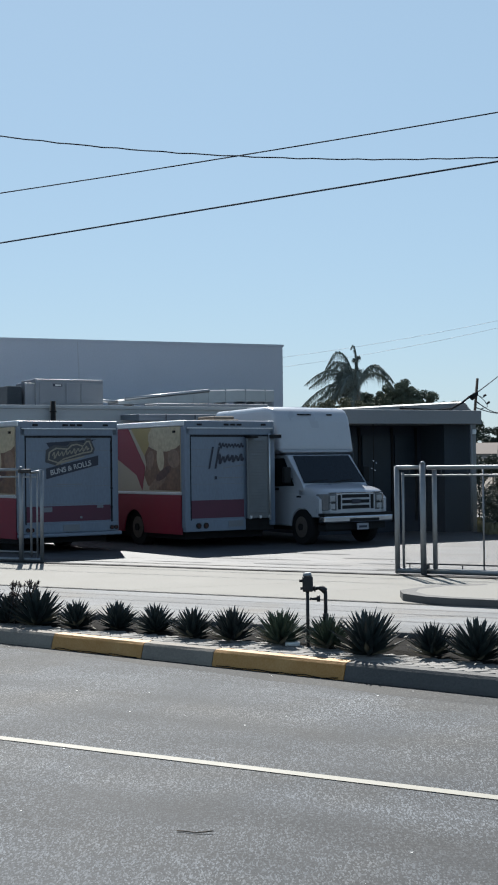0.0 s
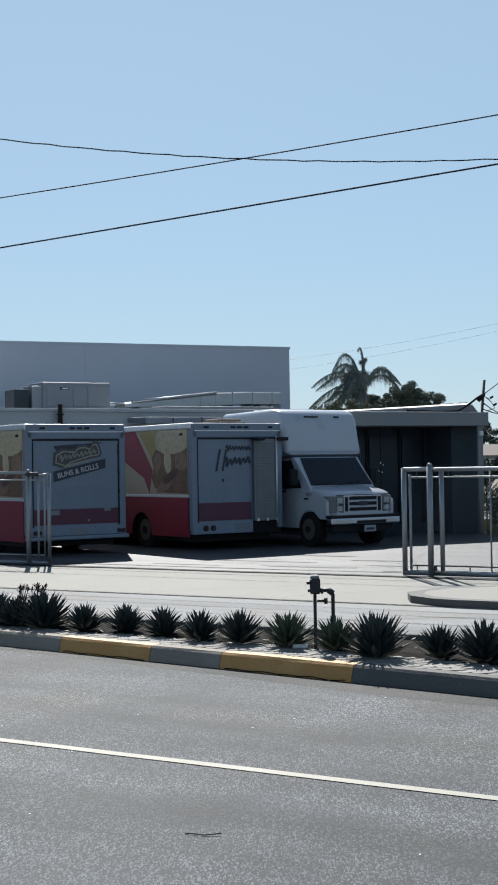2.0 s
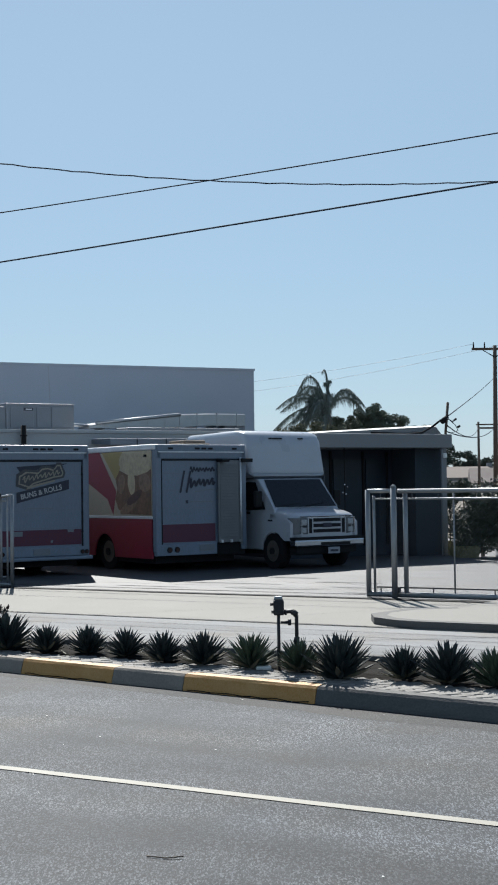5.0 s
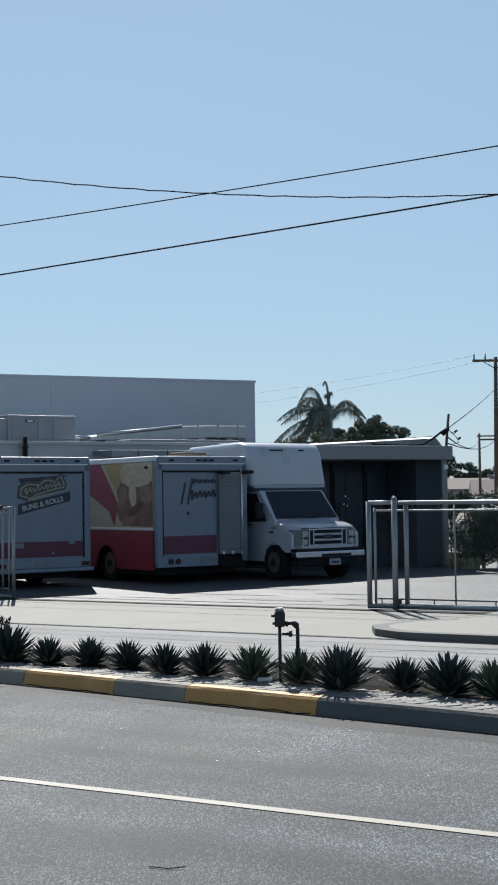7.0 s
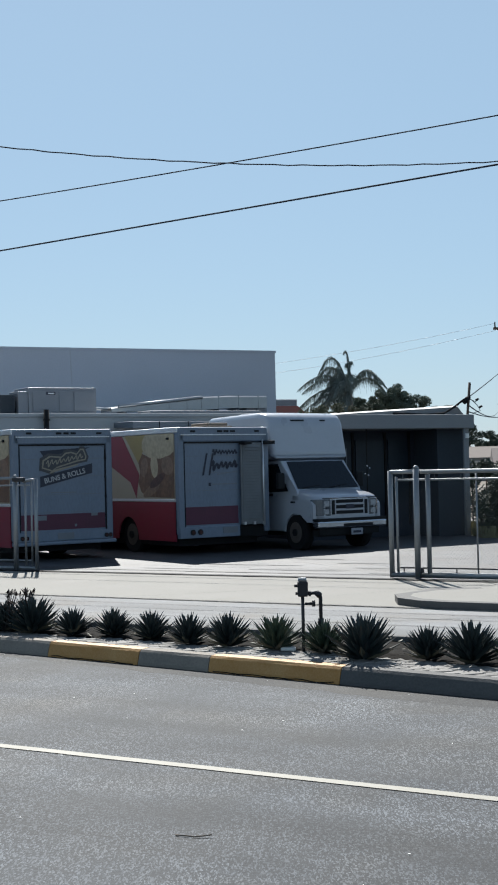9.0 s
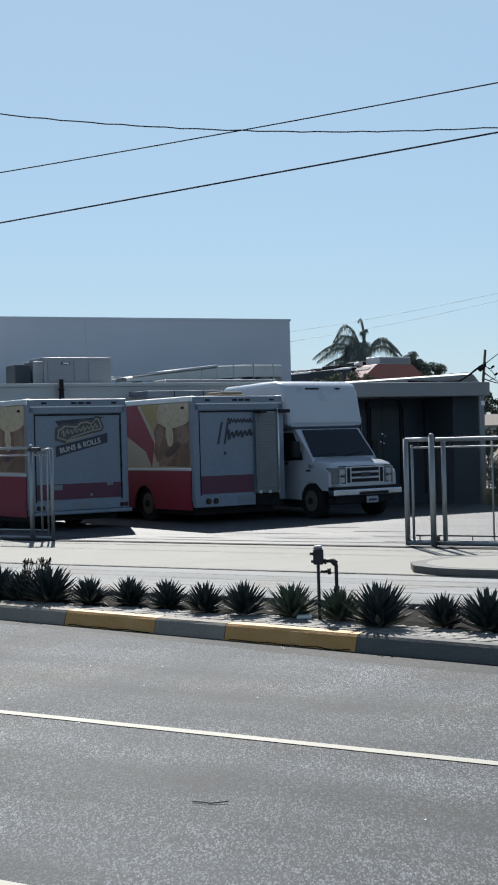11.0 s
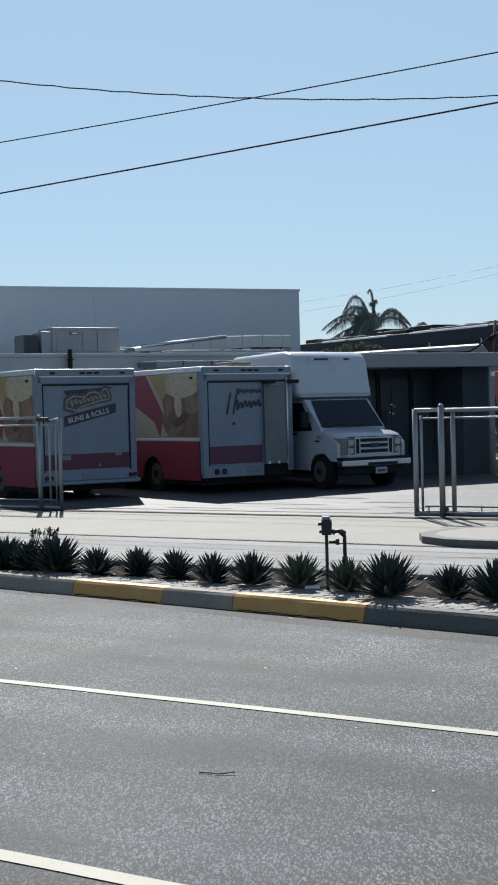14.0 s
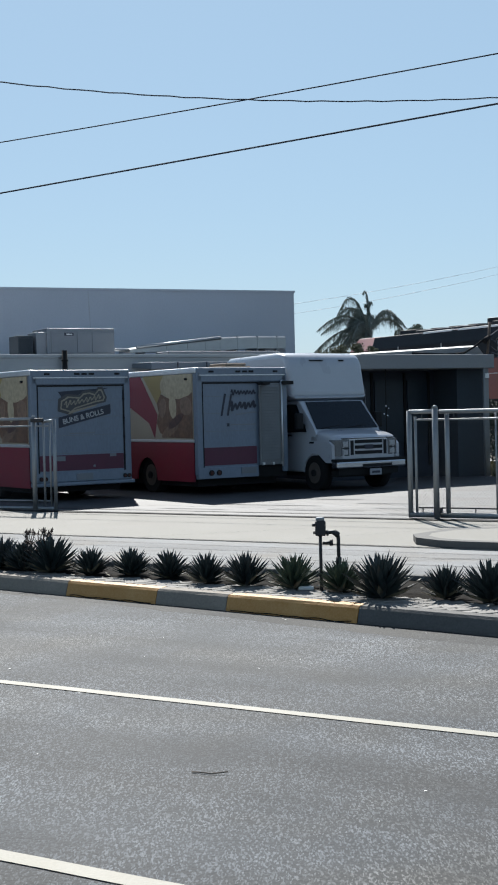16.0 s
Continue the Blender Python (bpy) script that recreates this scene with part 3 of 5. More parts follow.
    part("drip_rail", B((0.05, W - 0.05, -0.055, -0.038, H - 0.155, H - 0.135)), M["trim_alu"], van)
    for x in (0.36, 1.05, 1.22, 1.39, W - 0.3):
        part("marker_lamp", B((x - 0.06, x + 0.06, -0.06, -0.035, H - 0.09, H - 0.05), bev=0.008), M["black"], van)
    part("roof_rail", B((-0.02, 0.09, 0.0, 5.6, H - 0.10, H + 0.02), bev=0.02), M["trim_alu"], van, "bright aluminium roof rail")
    part("roof_rail", B((W - 0.09, W + 0.02, 0.0, 5.6, H - 0.10, H + 0.02), bev=0.02), M["trim_alu"], van)
    # side wrap: red sill, cream field with bread picture
    arch = [(AY - AR * math.cos(a), 0.36 + 0.50 * math.sin(a)) for a in [radians(180 - 12 * k) for k in range(16)]]
    bm = bmesh.new()
    for a, b in zip(arch, arch[1:]):      # strips over the arch, then the two plain ends
        prism(bm, [b, a, (a[0], 1.20), (b[0], 1.20)], "x", -0.012, 0.02)
    box(bm, -0.012, 0.02, 0.13, AY - AR, 0.36, 1.20)
    box(bm, -0.012, 0.02, AY + AR, 5.6, 0.36, 1.20)
    part("lower_panel", bm, M["red"], van, "red lower side panel")
    part("wheel_house", B((0.42, W - 0.42, AY - AR, AY + AR, 0.45, 0.95)), M["black"], van, "black wheel house")
    part("side_panel", B((-0.010, 0.0, 0.13, 5.6, 1.26, H - 0.12)), M["cream"], van, "cream printed side panel")
    part("belt_rail", B((-0.03, 0.0, 0.10, 5.6, 1.20, 1.26), bev=0.008), M["trim_alu"], van)
    decal("swoosh", [(4.2, 2.66), (2.42, 2.66), (1.66, 1.80), (1.80, 1.28), (2.05, 1.62), (4.2, 2.5)], M["red"], van, "x", -0.0110, label="red printed swoosh")
    decal("field", [(2.30, 2.66), (1.20, 2.66), (1.48, 2.30), (1.66, 2.02)], M["gold"], van, "x", -0.0112)
    decal("bread_top", [(0.15, 2.66), (1.36, 2.66), (1.50, 2.52), (1.52, 2.38), (1.42, 2.26), (1.15, 2.15), (0.7, 2.11), (0.3, 2.15), (0.15, 2.22)], M["bun2"], van, "x", -0.0125, label="pale printed bun")
    def blob(cy, cz, ry, rz, turn=0.0, k=22, wob=0.10, seed=0):
        out = []
        for i in range(k):
            a = i * 2 * math.pi / k
            q = 1 + wob * noise.noise((math.cos(a) * 1.5 + seed, math.sin(a) * 1.5, seed * 1.7))
            u, v = ry * q * math.cos(a), rz * q * math.sin(a)
            out.append((max(0.15, cy + u * math.cos(turn) - v * math.sin(turn)), min(2.65, max(1.285, cz + u * math.sin(turn) + v * math.cos(turn)))))
        return out
    decal("bread_side", [(0.15, 2.27), (0.3, 2.20), (0.7, 2.13), (1.15, 2.15), (1.50, 2.25), (1.68, 2.05), (1.60, 1.85), (1.70, 1.62), (1.55, 1.40), (1.2, 1.30), (0.15, 1.285)], M["bun"], van, "x", -0.0130, label="brown printed filling")
    decal("bread_slice", blob(0.42, 1.98, 0.26, 0.20, 0.2, seed=1), M["bun_mid"], van, "x", -0.0142)
    decal("bread_slice", blob(0.98, 1.98, 0.16, 0.28, -0.15, seed=2), M["bun2"], van, "x", -0.0146)
    decal("bread_slice", blob(1.42, 1.95, 0.15, 0.22, 0.3, seed=3), M["bun_mid"], van, "x", -0.0150)
    decal("bread_slice", blob(1.12, 1.45, 0.38, 0.11, -0.35, seed=4), M["bun_mid"], van, "x", -0.0154)
    decal("bread_slice", blob(0.40, 1.46, 0.20, 0.13, 0.5, seed=5), M["bun"], van, "x", -0.0158)
    decal("bread_slice", blob(0.85, 1.66, 0.36, 0.10, -0.4, seed=6), M["bun_dark"], van, "x", -0.0162, label="dark brown printed filling")
    part("side_lamp", B((-0.05, -0.012, 0.33, 0.42, H - 0.24, H - 0.19), bev=0.008), M["black"], van)
    for y in (AY, 6.2):
        wheel(van, 0.10, y, 0.40, 0.26, 1, 0.062)
        wheel(van, W - 0.10, y, 0.40, 0.26, -1, 0.062)
    part("axle", tube(bmesh.new(), (0.2, AY, 0.4), (W - 0.2, AY, 0.4), 0.07), M["under"], van)
    return van, H


W = 2.3
t1, H = step_van((-4.757, 28.53, 0.02), "white delivery truck with bun logo and red band", W)
part("band", B((0.17, W - 0.17, -0.012, -0.004, 0.70, 1.02)), M["maroon"], t1, "dull maroon band")
for b in ((0.55, 0.75, -0.016, -0.012, 0.9, 1.0), (1.80, 1.95, -0.016, -0.012, 0.96, 1.02), (1.40, 1.45, -0.016, -0.012, 0.75, 0.8)):
    part("scuff", B(b), M["hvac"], t1, "scuffed grey patch")
# logo shapes
decal("logo_flag", [(0.62, 2.33), (1.80, 2.40), (1.55, 2.32), (0.70, 2.22)], M["navy"], t1, "y", -0.010)
decal("logo_cloud", [(0.60, 1.93), (0.62, 2.18), (0.8, 2.28), (1.12, 2.26), (1.18, 2.34), (1.32, 2.36), (1.5, 2.32), (1.55, 2.42), (1.66, 2.42), (1.76, 2.2), (1.72, 2.1), (1.5, 2.06), (1.0, 1.92), (0.9, 1.84)], M["logo_grey"], t1, "y", -0.013)


decal("logo_edge", [(0.66, 1.97), (0.68, 2.14), (0.84, 2.23), (1.12, 2.21), (1.20, 2.29), (1.34, 2.31), (1.48, 2.27), (1.56, 2.37), (1.64, 2.37), (1.71, 2.2), (1.68, 2.13), (1.48, 2.10), (1.0, 1.97), (0.9, 1.90)], M["tan_decal"], t1, "y", -0.0145)
decal("logo_fill", [(0.69, 1.99), (0.71, 2.12), (0.86, 2.20), (1.12, 2.18), (1.22, 2.26), (1.34, 2.28), (1.47, 2.24), (1.57, 2.34), (1.62, 2.34), (1.68, 2.2), (1.66, 2.155), (1.47, 2.13), (1.0, 2.0), (0.9, 1.93)], M["logo_grey"], t1, "y", -0.016)


def scribble(name, material, parent, off, x0, x1, z0, rise, amp, w, waves, lean):
    """A printed wavy ribbon, tall at its start."""
    bm = bmesh.new()
    n = waves * 10
    pts = []
    for i in range(n + 1):
        t = i / n
        h = amp * (1.25 if t < 0.16 else 0.75 + 0.25 * math.sin(t * 23))
        v = h * math.sin(t * waves * 2 * math.pi)
        pts.append((x0 + (x1 - x0) * t + lean * v, z0 + rise * t + v))
    for (a, b), (c, d) in zip(pts, pts[1:]):
        q = math.hypot(c - a, d - b) or 1
        u, v = -(d - b) / q * w, (c - a) / q * w
        prism(bm, [(a - u, b - v), (c - u, d - v), (c + u, d + v), (a + u, b + v)], "y", off - 0.004, off)
    return part(name, bm, material, parent)


scribble("logo_ribbon", M["tan_decal"], t1, -0.0185, 0.76, 1.62, 2.06, 0.16, 0.058, 0.011, 9, 0.3)
decal("logo_underline", [(0.84, 1.86), (0.98, 1.90), (1.5, 2.03), (1.52, 2.06), (1.0, 1.955), (0.86, 1.90)], M["tan_decal"], t1, "y", -0.0145)
decal("logo_banner", [(0.62, 1.58), (1.84, 1.86), (1.84, 2.06), (0.62, 1.80)], M["navy"], t1, "y", -0.011)
lettering("banner_text", "BUNS & ROLLS", 0.150, M["faded"], t1, Matrix.Translation((1.2, -0.014, 1.76)) @ pose(0, 0, 0, 90, 0, 0) @ pose(0, 0, 0, 0, 0, 12))
decal("small_print", [(0.86, 1.455), (1.45, 1.455), (1.45, 1.475), (0.86, 1.475)], M["hvac"], t1, "y", -0.010)

W = 2.33
t2, H = step_van((-1.39, 29.6, 0.02), "white delivery truck with wheat bread logo, louvred door", W, sill=0.66)
part("band", B((0.17, 1.52, -0.012, -0.004, 0.70, 1.08)), M["maroon"], t2, "dull maroon band")
scribble("logo_ribbon", M["navy"], t2, -0.009, 0.88, 1.52, 2.245, 0.0, 0.050, 0.016, 8, 0.1)
scribble("logo_ribbon", M["navy"], t2, -0.010, 0.84, 1.52, 1.95, 0.03, 0.085, 0.025, 6, 0.3)
for x in (0.60, 0.76):
    decal("logo_stroke", [(x, 1.75), (x + 0.045, 1.75), (x + 0.15, 2.22), (x + 0.105, 2.22)], M["navy"], t2, "y", -0.0125)
decal("logo_swash", [(0.98, 1.75), (1.5, 1.82), (1.5, 1.835), (0.98, 1.77)], M["hvac"], t2, "y", -0.009)
decal("small_print", [(0.85, 1.545), (1.5, 1.545), (1.5, 1.565), (0.85, 1.565)], M["hvac"], t2, "y", -0.009)
decal("small_mark", [(0.76, 1.52), (0.82, 1.52), (0.82, 1.59), (0.76, 1.59)], M["navy"], t2, "y", -0.009)
door = part("louvred_door", B((1.56, 2.20, -0.10, -0.05, 0.66, 2.44), bev=0.02), M["louvre"], t2, "grey louvred folding door")
for k in range(26):
    z = 0.80 + k * 0.062
    bm = bmesh.new()
    prism(bm, [(-0.10, z), (-0.128, z - 0.012), (-0.10, z + 0.045)], "x", 1.60, 2.06)
    part("slat", bm, M["louvre"], door)
part("door_bar", tube(bmesh.new(), (2.13, -0.13, 0.62), (2.13, -0.13, 2.5), 0.02), M["trim_alu"], door)
part("door_arm", B((1.54, 1.74, -0.28, -0.05, 2.40, 2.46), bev=0.01), M["black"], door)
part("door_arm", B((2.12, 2.42, -0.20, -0.05, 2.40, 2.48), bev=0.01), M["black"], door)
for x in (1.60, 1.85, 2.10):
    part("hinge_foot", B((x, x + 0.05, -0.14, -0.05, 0.66, 0.72)), M["trim_alu"], door)


def shuttle_bus(corner, ang):
    """Local x across the front, y back from the front bumper."""
    W = 2.02
    bus = thing("shuttle_bus", Matrix.Translation(corner) @ pose(0, 0, 0, 0, 0, ang) @ Matrix.Diagonal((0.93, 0.93, 1, 1)), "white cutaway shuttle bus with raised roof and chrome grille", "bus")
    # high body behind and over the cab
    bm = bmesh.new()
    prof = [(2.35, 0.45), (4.4, 0.45), (4.4, 3.06), (2.1, 3.10), (1.80, 3.05), (1.64, 2.86), (1.46, 2.10), (1.50, 2.01), (2.35, 2.01)]
    prism(bm, prof, "x", -0.14, W + 0.14, 0.12, 4)
    for fc in bm.faces:
        fc.smooth = fc.calc_area() < 0.6
    part("body", bm, M["white"], bus, "white fibreglass raised front body")
    # Unseen block behind the raised body, added to keep sun off the lot.
    part("rear_body", B((-0.10, W + 0.10, 4.404, 7.4, 0.45, 2.60), bev=0.05), M["white"], bus, "unseen white rear block added to hold off sunlight")
    for x0, x1 in ((0.55, 0.95), (1.45, 1.6)):
        part("marker_lamp", B((x0, x1, 1.66, 1.74, 2.90, 2.93)), M["black"], bus)
    part("roof_hatch", B((0.2, 1.4, 2.4, 3.4, 3.08, 3.12), bev=0.02), M["white"], bus)
    # cab shell
    cabp = [(2.35, 0.40), (0.75, 0.40), (0.75, 1.27), (0.84, 1.34), (1.42, 1.99), (2.35, 2.008)]
    part("cab", prism(bmesh.new(), cabp, "x", 0.03, W - 0.03, 0.03), M["white"], bus)
    # hood: rounded sections from the nose back to the windscreen
    bm, rings = bmesh.new(), []
    for yy, hw, zt, zb in ((-0.005, 0.76, 1.10, 0.70), (0.02, 0.84, 1.155, 0.68), (0.08, 0.91, 1.195, 0.67), (0.18, 0.955, 1.225, 0.67), (0.32, 0.975, 1.255, 0.72), (0.34, 0.975, 1.258, 0.86), (0.62, 0.985, 1.305, 0.86), (0.94, 0.985, 1.35, 0.86)):
        c = W / 2
        sec = [(-hw, zb), (-hw, zt - 0.16), (-hw + 0.02, zt - 0.09), (-hw + 0.07, zt - 0.035), (-hw + 0.16, zt - 0.008), (-hw * 0.45, zt + 0.006), (0, zt + 0.012)]
        sec = sec + [(-u, v) for u, v in sec[-2::-1]]
        rings.append([bm.verts.new((c + u, yy, v)) for u, v in sec])
    for a, b in zip(rings, rings[1:]):
        for i in range(len(a) - 1):
            bm.faces.new((a[i], a[i + 1], b[i + 1], b[i])).smooth = True
        bm.faces.new((a[-1], a[0], b[0], b[-1]))
    bm.faces.new(rings[0])
    bm.faces.new(rings[-1][::-1])
    part("hood", bm, M["white"], bus)
    part("hood_seam", B((0.22, W - 0.22, -0.012, 0.02, 1.135, 1.15)), M["black"], bus)
    part("wiper_cowl", B((0.12, W - 0.12, 0.86, 0.93, 1.345, 1.375), bev=0.012), M["black"], bus)
    for x0, x1 in ((0.25, 0.85), (1.05, 1.65)):
        part("wiper", tube(bmesh.new(), (x0, 0.84, 1.375), (x1, 0.90, 1.43), 0.009, 6), M["black"], bus)
    for x0, x1 in ((-0.005, 0.12), (W - 0.12, W + 0.005)):
        bm = bmesh.new()
        arc = [(0.78 + 0.44 * math.cos(a), 0.40 + 0.42 * math.sin(a)) for a in [radians(180 - k * 15) for k in range(13)]]
        prism(bm, [(0.10, 0.62), (0.34, 0.62)] + arc[3:] + [(1.30, 0.42), (1.30, 1.12), (0.2, 1.08), (0.1, 1.0)], "x", x0, x1)
        part("fender", bm, M["white"], bus)
    bm = bmesh.new()
    q = [(0.12, 0.848, 1.352), (W - 0.05, 0.848, 1.352), (W - 0.13, 1.395, 1.965), (0.19, 1.395, 1.965)]
    o = Vector((0, -0.012, 0.006))
    quad(bm, [Vector(p) + o for p in q])
    quad(bm, [Vector(p) + o * 0.3 for p in q][::-1])
    part("windscreen", bm, M["glass"], bus)
    for sx, xx in ((-1, 0.026), (1, W - 0.026)):
        bm = bmesh.new()
        prism(bm, [(1.12, 1.30), (1.95, 1.28), (1.95, 1.92), (1.52, 1.92)], "x", xx, xx + 0.008 * sx)
        part("side_window", bm, M["glass"], bus)
        mir = part("side_mirror", B((xx + sx * 0.12, xx + sx * 0.32, 1.06, 1.18, 1.36, 1.72), bev=0.03), M["black"], bus)
        part("mirror_arm", tube(bmesh.new(), (xx, 1.2, 1.45), (xx + sx * 0.16, 1.12, 1.45), 0.02), M["black"], mir)
        bm = bmesh.new()
        prism(bm, [(2.0, 0.5), (2.01, 0.5), (2.01, 1.98), (2.0, 1.98)], "x", xx, xx + 0.006 * sx)
        part("door_gap", bm, M["black"], bus)
    part("door_handle", B((-0.0, 0.03, 1.75, 1.88, 1.20, 1.24), bev=0.008), M["black"], bus)
    part("badge", B((-0.012, 0.0, 0.80, 0.98, 1.04, 1.08)), M["black"], bus)
    # grille, lamps, bumper
    gr = part("grille", B((0.44, W - 0.44, 0.0, 0.08, 0.74, 1.16), bev=0.02), M["chrome"], bus, "chrome grille surround")
    for z in (0.79, 0.91, 1.03):
        part("grille_slot", B((0.60, W - 0.60, -0.012, 0.01, z, z + 0.075)), M["black"], gr)
    for x in (0.47, W - 0.56):
        part("grille_slot", B((x, x + 0.09, -0.012, 0.01, 0.78, 1.10)), M["black"], gr)
    part("emblem", B((W / 2 - 0.13, W / 2 + 0.13, -0.03, -0.005, 0.90, 1.0), bev=0.02), M["navy"], gr, "small blue oval-like emblem")
    for x0, x1 in ((0.09, 0.43), (W - 0.43, W - 0.09)):
        s = 1 if x0 < 1 else -1
        ex, inn = (0.045, 0.43) if s > 0 else (W - 0.045, W - 0.43)
        plan = [(inn, -0.02), (ex + s * 0.14, 0.005), (ex + s * 0.05, 0.07), (ex, 0.17), (ex, 0.27), (inn, 0.27)]
        hl = part("headlight", prism(bmesh.new(), plan if s > 0 else plan[::-1], "z", 0.76, 1.12, 0.012), M["lamp"], bus, "clear wrap-round headlight")
        mid = (inn + ex + s * 0.14) / 2
        part("reflector", B((mid - 0.075, mid + 0.085, -0.026, -0.004, 0.96, 1.08), bev=0.012), M["bezel"], hl)
        part("reflector", B((mid - 0.065, mid + 0.075, -0.026, -0.004, 0.79, 0.90), bev=0.012), M["bezel"], hl)
        part("lamp_divider", B((mid - 0.10, mid + 0.11, -0.024, -0.004, 0.92, 0.94)), M["black"], hl)
    part("bumper", B((-0.02, W + 0.02, -0.14, 0.12, 0.49, 0.645), bev=0.035), M["chrome"], bus, "chrome front bumper")
    part("bumper_cap", B((-0.015, W + 0.015, -0.12, 0.12, 0.645, 0.70), bev=0.01), M["black"], bus)
    part("air_intake", B((0.72, W - 0.42, -0.146, -0.13, 0.52, 0.58)), M["black"], bus)
    part("number_plate", B((0.92, 1.26, -0.17, -0.145, 0.33, 0.47), bev=0.005), M["plate"], bus, "pale number plate with plain bars")
    part("plate_bar", B((0.97, 1.21, -0.174, -0.170, 0.37, 0.42)), M["navy"], bus)
    part("chassis", B((0.2, W - 0.2, 0.15, 7.2, 0.30, 0.45)), M["under"], bus)
    part("air_dam", B((0.12, W - 0.12, 0.0, 0.06, 0.34, 0.50)), M["black"], bus)
    for y in (0.80, 5.6):
        wheel(bus, 0.0, y, 0.39, 0.25, 1)
        wheel(bus, W, y, 0.39, 0.25, -1)
    return bus


shuttle_bus((1.56, 30.05, 0.02), 34)


# ---- locomotive on the railway ----
def LOCO(t):
    """Local y points ahead; its front left roof corner runs along the track at 4.3 m a second."""
    s = -47.2 + 4.3 * (t - 12.0)
    d = Vector((math.sin(radians(29)), -math.cos(radians(29)), 0))
    e = Vector((math.cos(radians(29)), math.sin(radians(29)), 0))
    p = e * (34.12 + 1.55) + d * s
    return Matrix.Translation((p.x, p.y, 0.35)) @ pose(0, 0, 0, 0, 0, -180 + 29)


def locomotive():
    lo = thing("locomotive", LOCO(0), "orange and dark diesel freight locomotive rolling past", "locomotive")
    # local x: to its own right is -x in the lot's sense; symmetric about 0
    cab = [(-1.68, 1.6), (1.68, 1.6), (1.68, 4.05), (0.95, 4.64), (-0.95, 4.64), (-1.68, 4.05)]
    c = part("cab", prism(bmesh.new(), cab, "y", -1.5, 0.0, 0.03), M["orange"], lo, "orange cab with sloped roof sides")
    for x0, x1 in ((-1.2, -0.25), (0.25, 1.2)):
        part("windscreen", B((x0, x1, 0.0, 0.02, 3.3, 3.9)), M["glass"], c)
    for sx in (-1, 1):
        part("side_window", B((sx * 1.55 - 0.015, sx * 1.55 + 0.015, -1.3, -0.4, 3.1, 3.8)), M["glass"], c)
        bm = B((-0.12, 0.12, -0.5, 0.5, -0.05, 0.08), bev=0.02)
        v = part("roof_vent", bm, M["loco_dark"], c)
        v.matrix_local = Matrix.Translation((sx * 1.12, -0.75, 4.42)) @ pose(0, 0, 0, 0, sx * 38, 0)
    ac = part("air_conditioner", B((-0.95, 0.75, -1.2, -0.1, 4.60, 4.98), bev=0.03), M["loco_grey"], c, "grey roof air conditioner")
    part("grille", B((-0.9, 0.7, -0.12, -0.09, 4.66, 4.92)), M["hvac"], ac)
    part("horn", tube(bmesh.new(), (0.9, -1.9, 4.75), (0.9, -1.4, 4.75), 0.05, 8, 0.12), M["loco_grey"], c)
    part("nose", prism(bmesh.new(), [(-0.95, 1.6), (0.95, 1.6), (0.95, 3.0), (0.7, 3.2), (-0.7, 3.2), (-0.95, 3.0)], "y", 0.0, 2.2, 0.05), M["orange"], lo)
    h = part("hood", prism(bmesh.new(), [(-1.5, 1.6), (1.5, 1.6), (1.5, 4.05), (1.3, 4.58), (-1.3, 4.58), (-1.5, 4.05)], "y", -21.5, -1.5, 0.03), M["loco_dark"], lo, "dark long hood")
    part("side_stripe", B((1.49, 1.53, -20.6, -1.5, 1.7, 3.3), (-1.53, -1.49, -20.6, -1.5, 1.7, 3.3)), M["orange"], lo, "orange lower side")
    for y0, y1, z in ((-4.6, -3.2, 4.80), (-9.5, -5.6, 4.70), (-13.6, -11.2, 4.78), (-18.8, -14.5, 4.72)):
        f = part("roof_housing", B((-1.0, 1.0, y0, y1, 4.56, z), bev=0.03), M["loco_dark"], h)
        k = int((y1 - y0) / 1.3)
        for i in range(k):
            part("fan", tube(bmesh.new(), (0, y0 + 0.65 + i * 1.3, z), (0, y0 + 0.65 + i * 1.3, z + 0.08), 0.55, 20), M["loco_dark"], f)
    for y0, y1 in ((-10.6, -5.2), (-15.4, -12.3), (-17.8, -15.8), (-3.0, -1.6)):
        part("walkway_cover", prism(bmesh.new(), [(1.34, 4.52), (1.30, 4.60), (0.95, 4.64), (0.95, 4.56)], "y", y0, y1), M["loco_grey"], h, "light grey roof edge")
        part("walkway_cover", prism(bmesh.new(), [(-1.34, 4.52), (-1.30, 4.60), (-0.95, 4.64), (-0.95, 4.56)], "y", y0, y1), M["loco_grey"], h)
    part("exhaust", B((-0.35, 0.35, -12.0, -11.3, 4.58, 4.92), bev=0.03), M["loco_dark"], h)
    for y in (-5.4, -8.9, -12.6, -16.3, -19.4):
        part("panel_joint", B((-1.515, 1.515, y - 0.03, y + 0.03, 3.3, 4.06)), M["loco_grey"], h, "pale upright joint")
    for y, w, z in ((-2.4, 0.5, 4.86), (-10.5, 0.7, 4.90), (-13.9, 0.4, 4.95), (-19.8, 0.6, 4.82)):
        part("roof_box", B((-0.7, 0.7, y - w, y + w, 4.56, z), bev=0.04), M["loco_dark"], h)
    for x in (-0.3, 0.1, 0.4):
        part("horn_bell", tube(bmesh.new(), (x, -1.75, 4.84), (x, -1.45, 4.86), 0.04, 8, 0.09), M["loco_dark"], h)
    part("horn_mount", B((-0.5, 0.55, -1.85, -1.72, 4.56, 4.86), bev=0.02), M["loco_dark"], h)
    part("rear_hood", prism(bmesh.new(), [(-1.56, 1.6), (1.56, 1.6), (1.56, 4.0), (1.0, 4.62), (-1.0, 4.62), (-1.56, 4.0)], "y", -23.2, -21.5, 0.03), M["orange"], lo, "orange hood end")
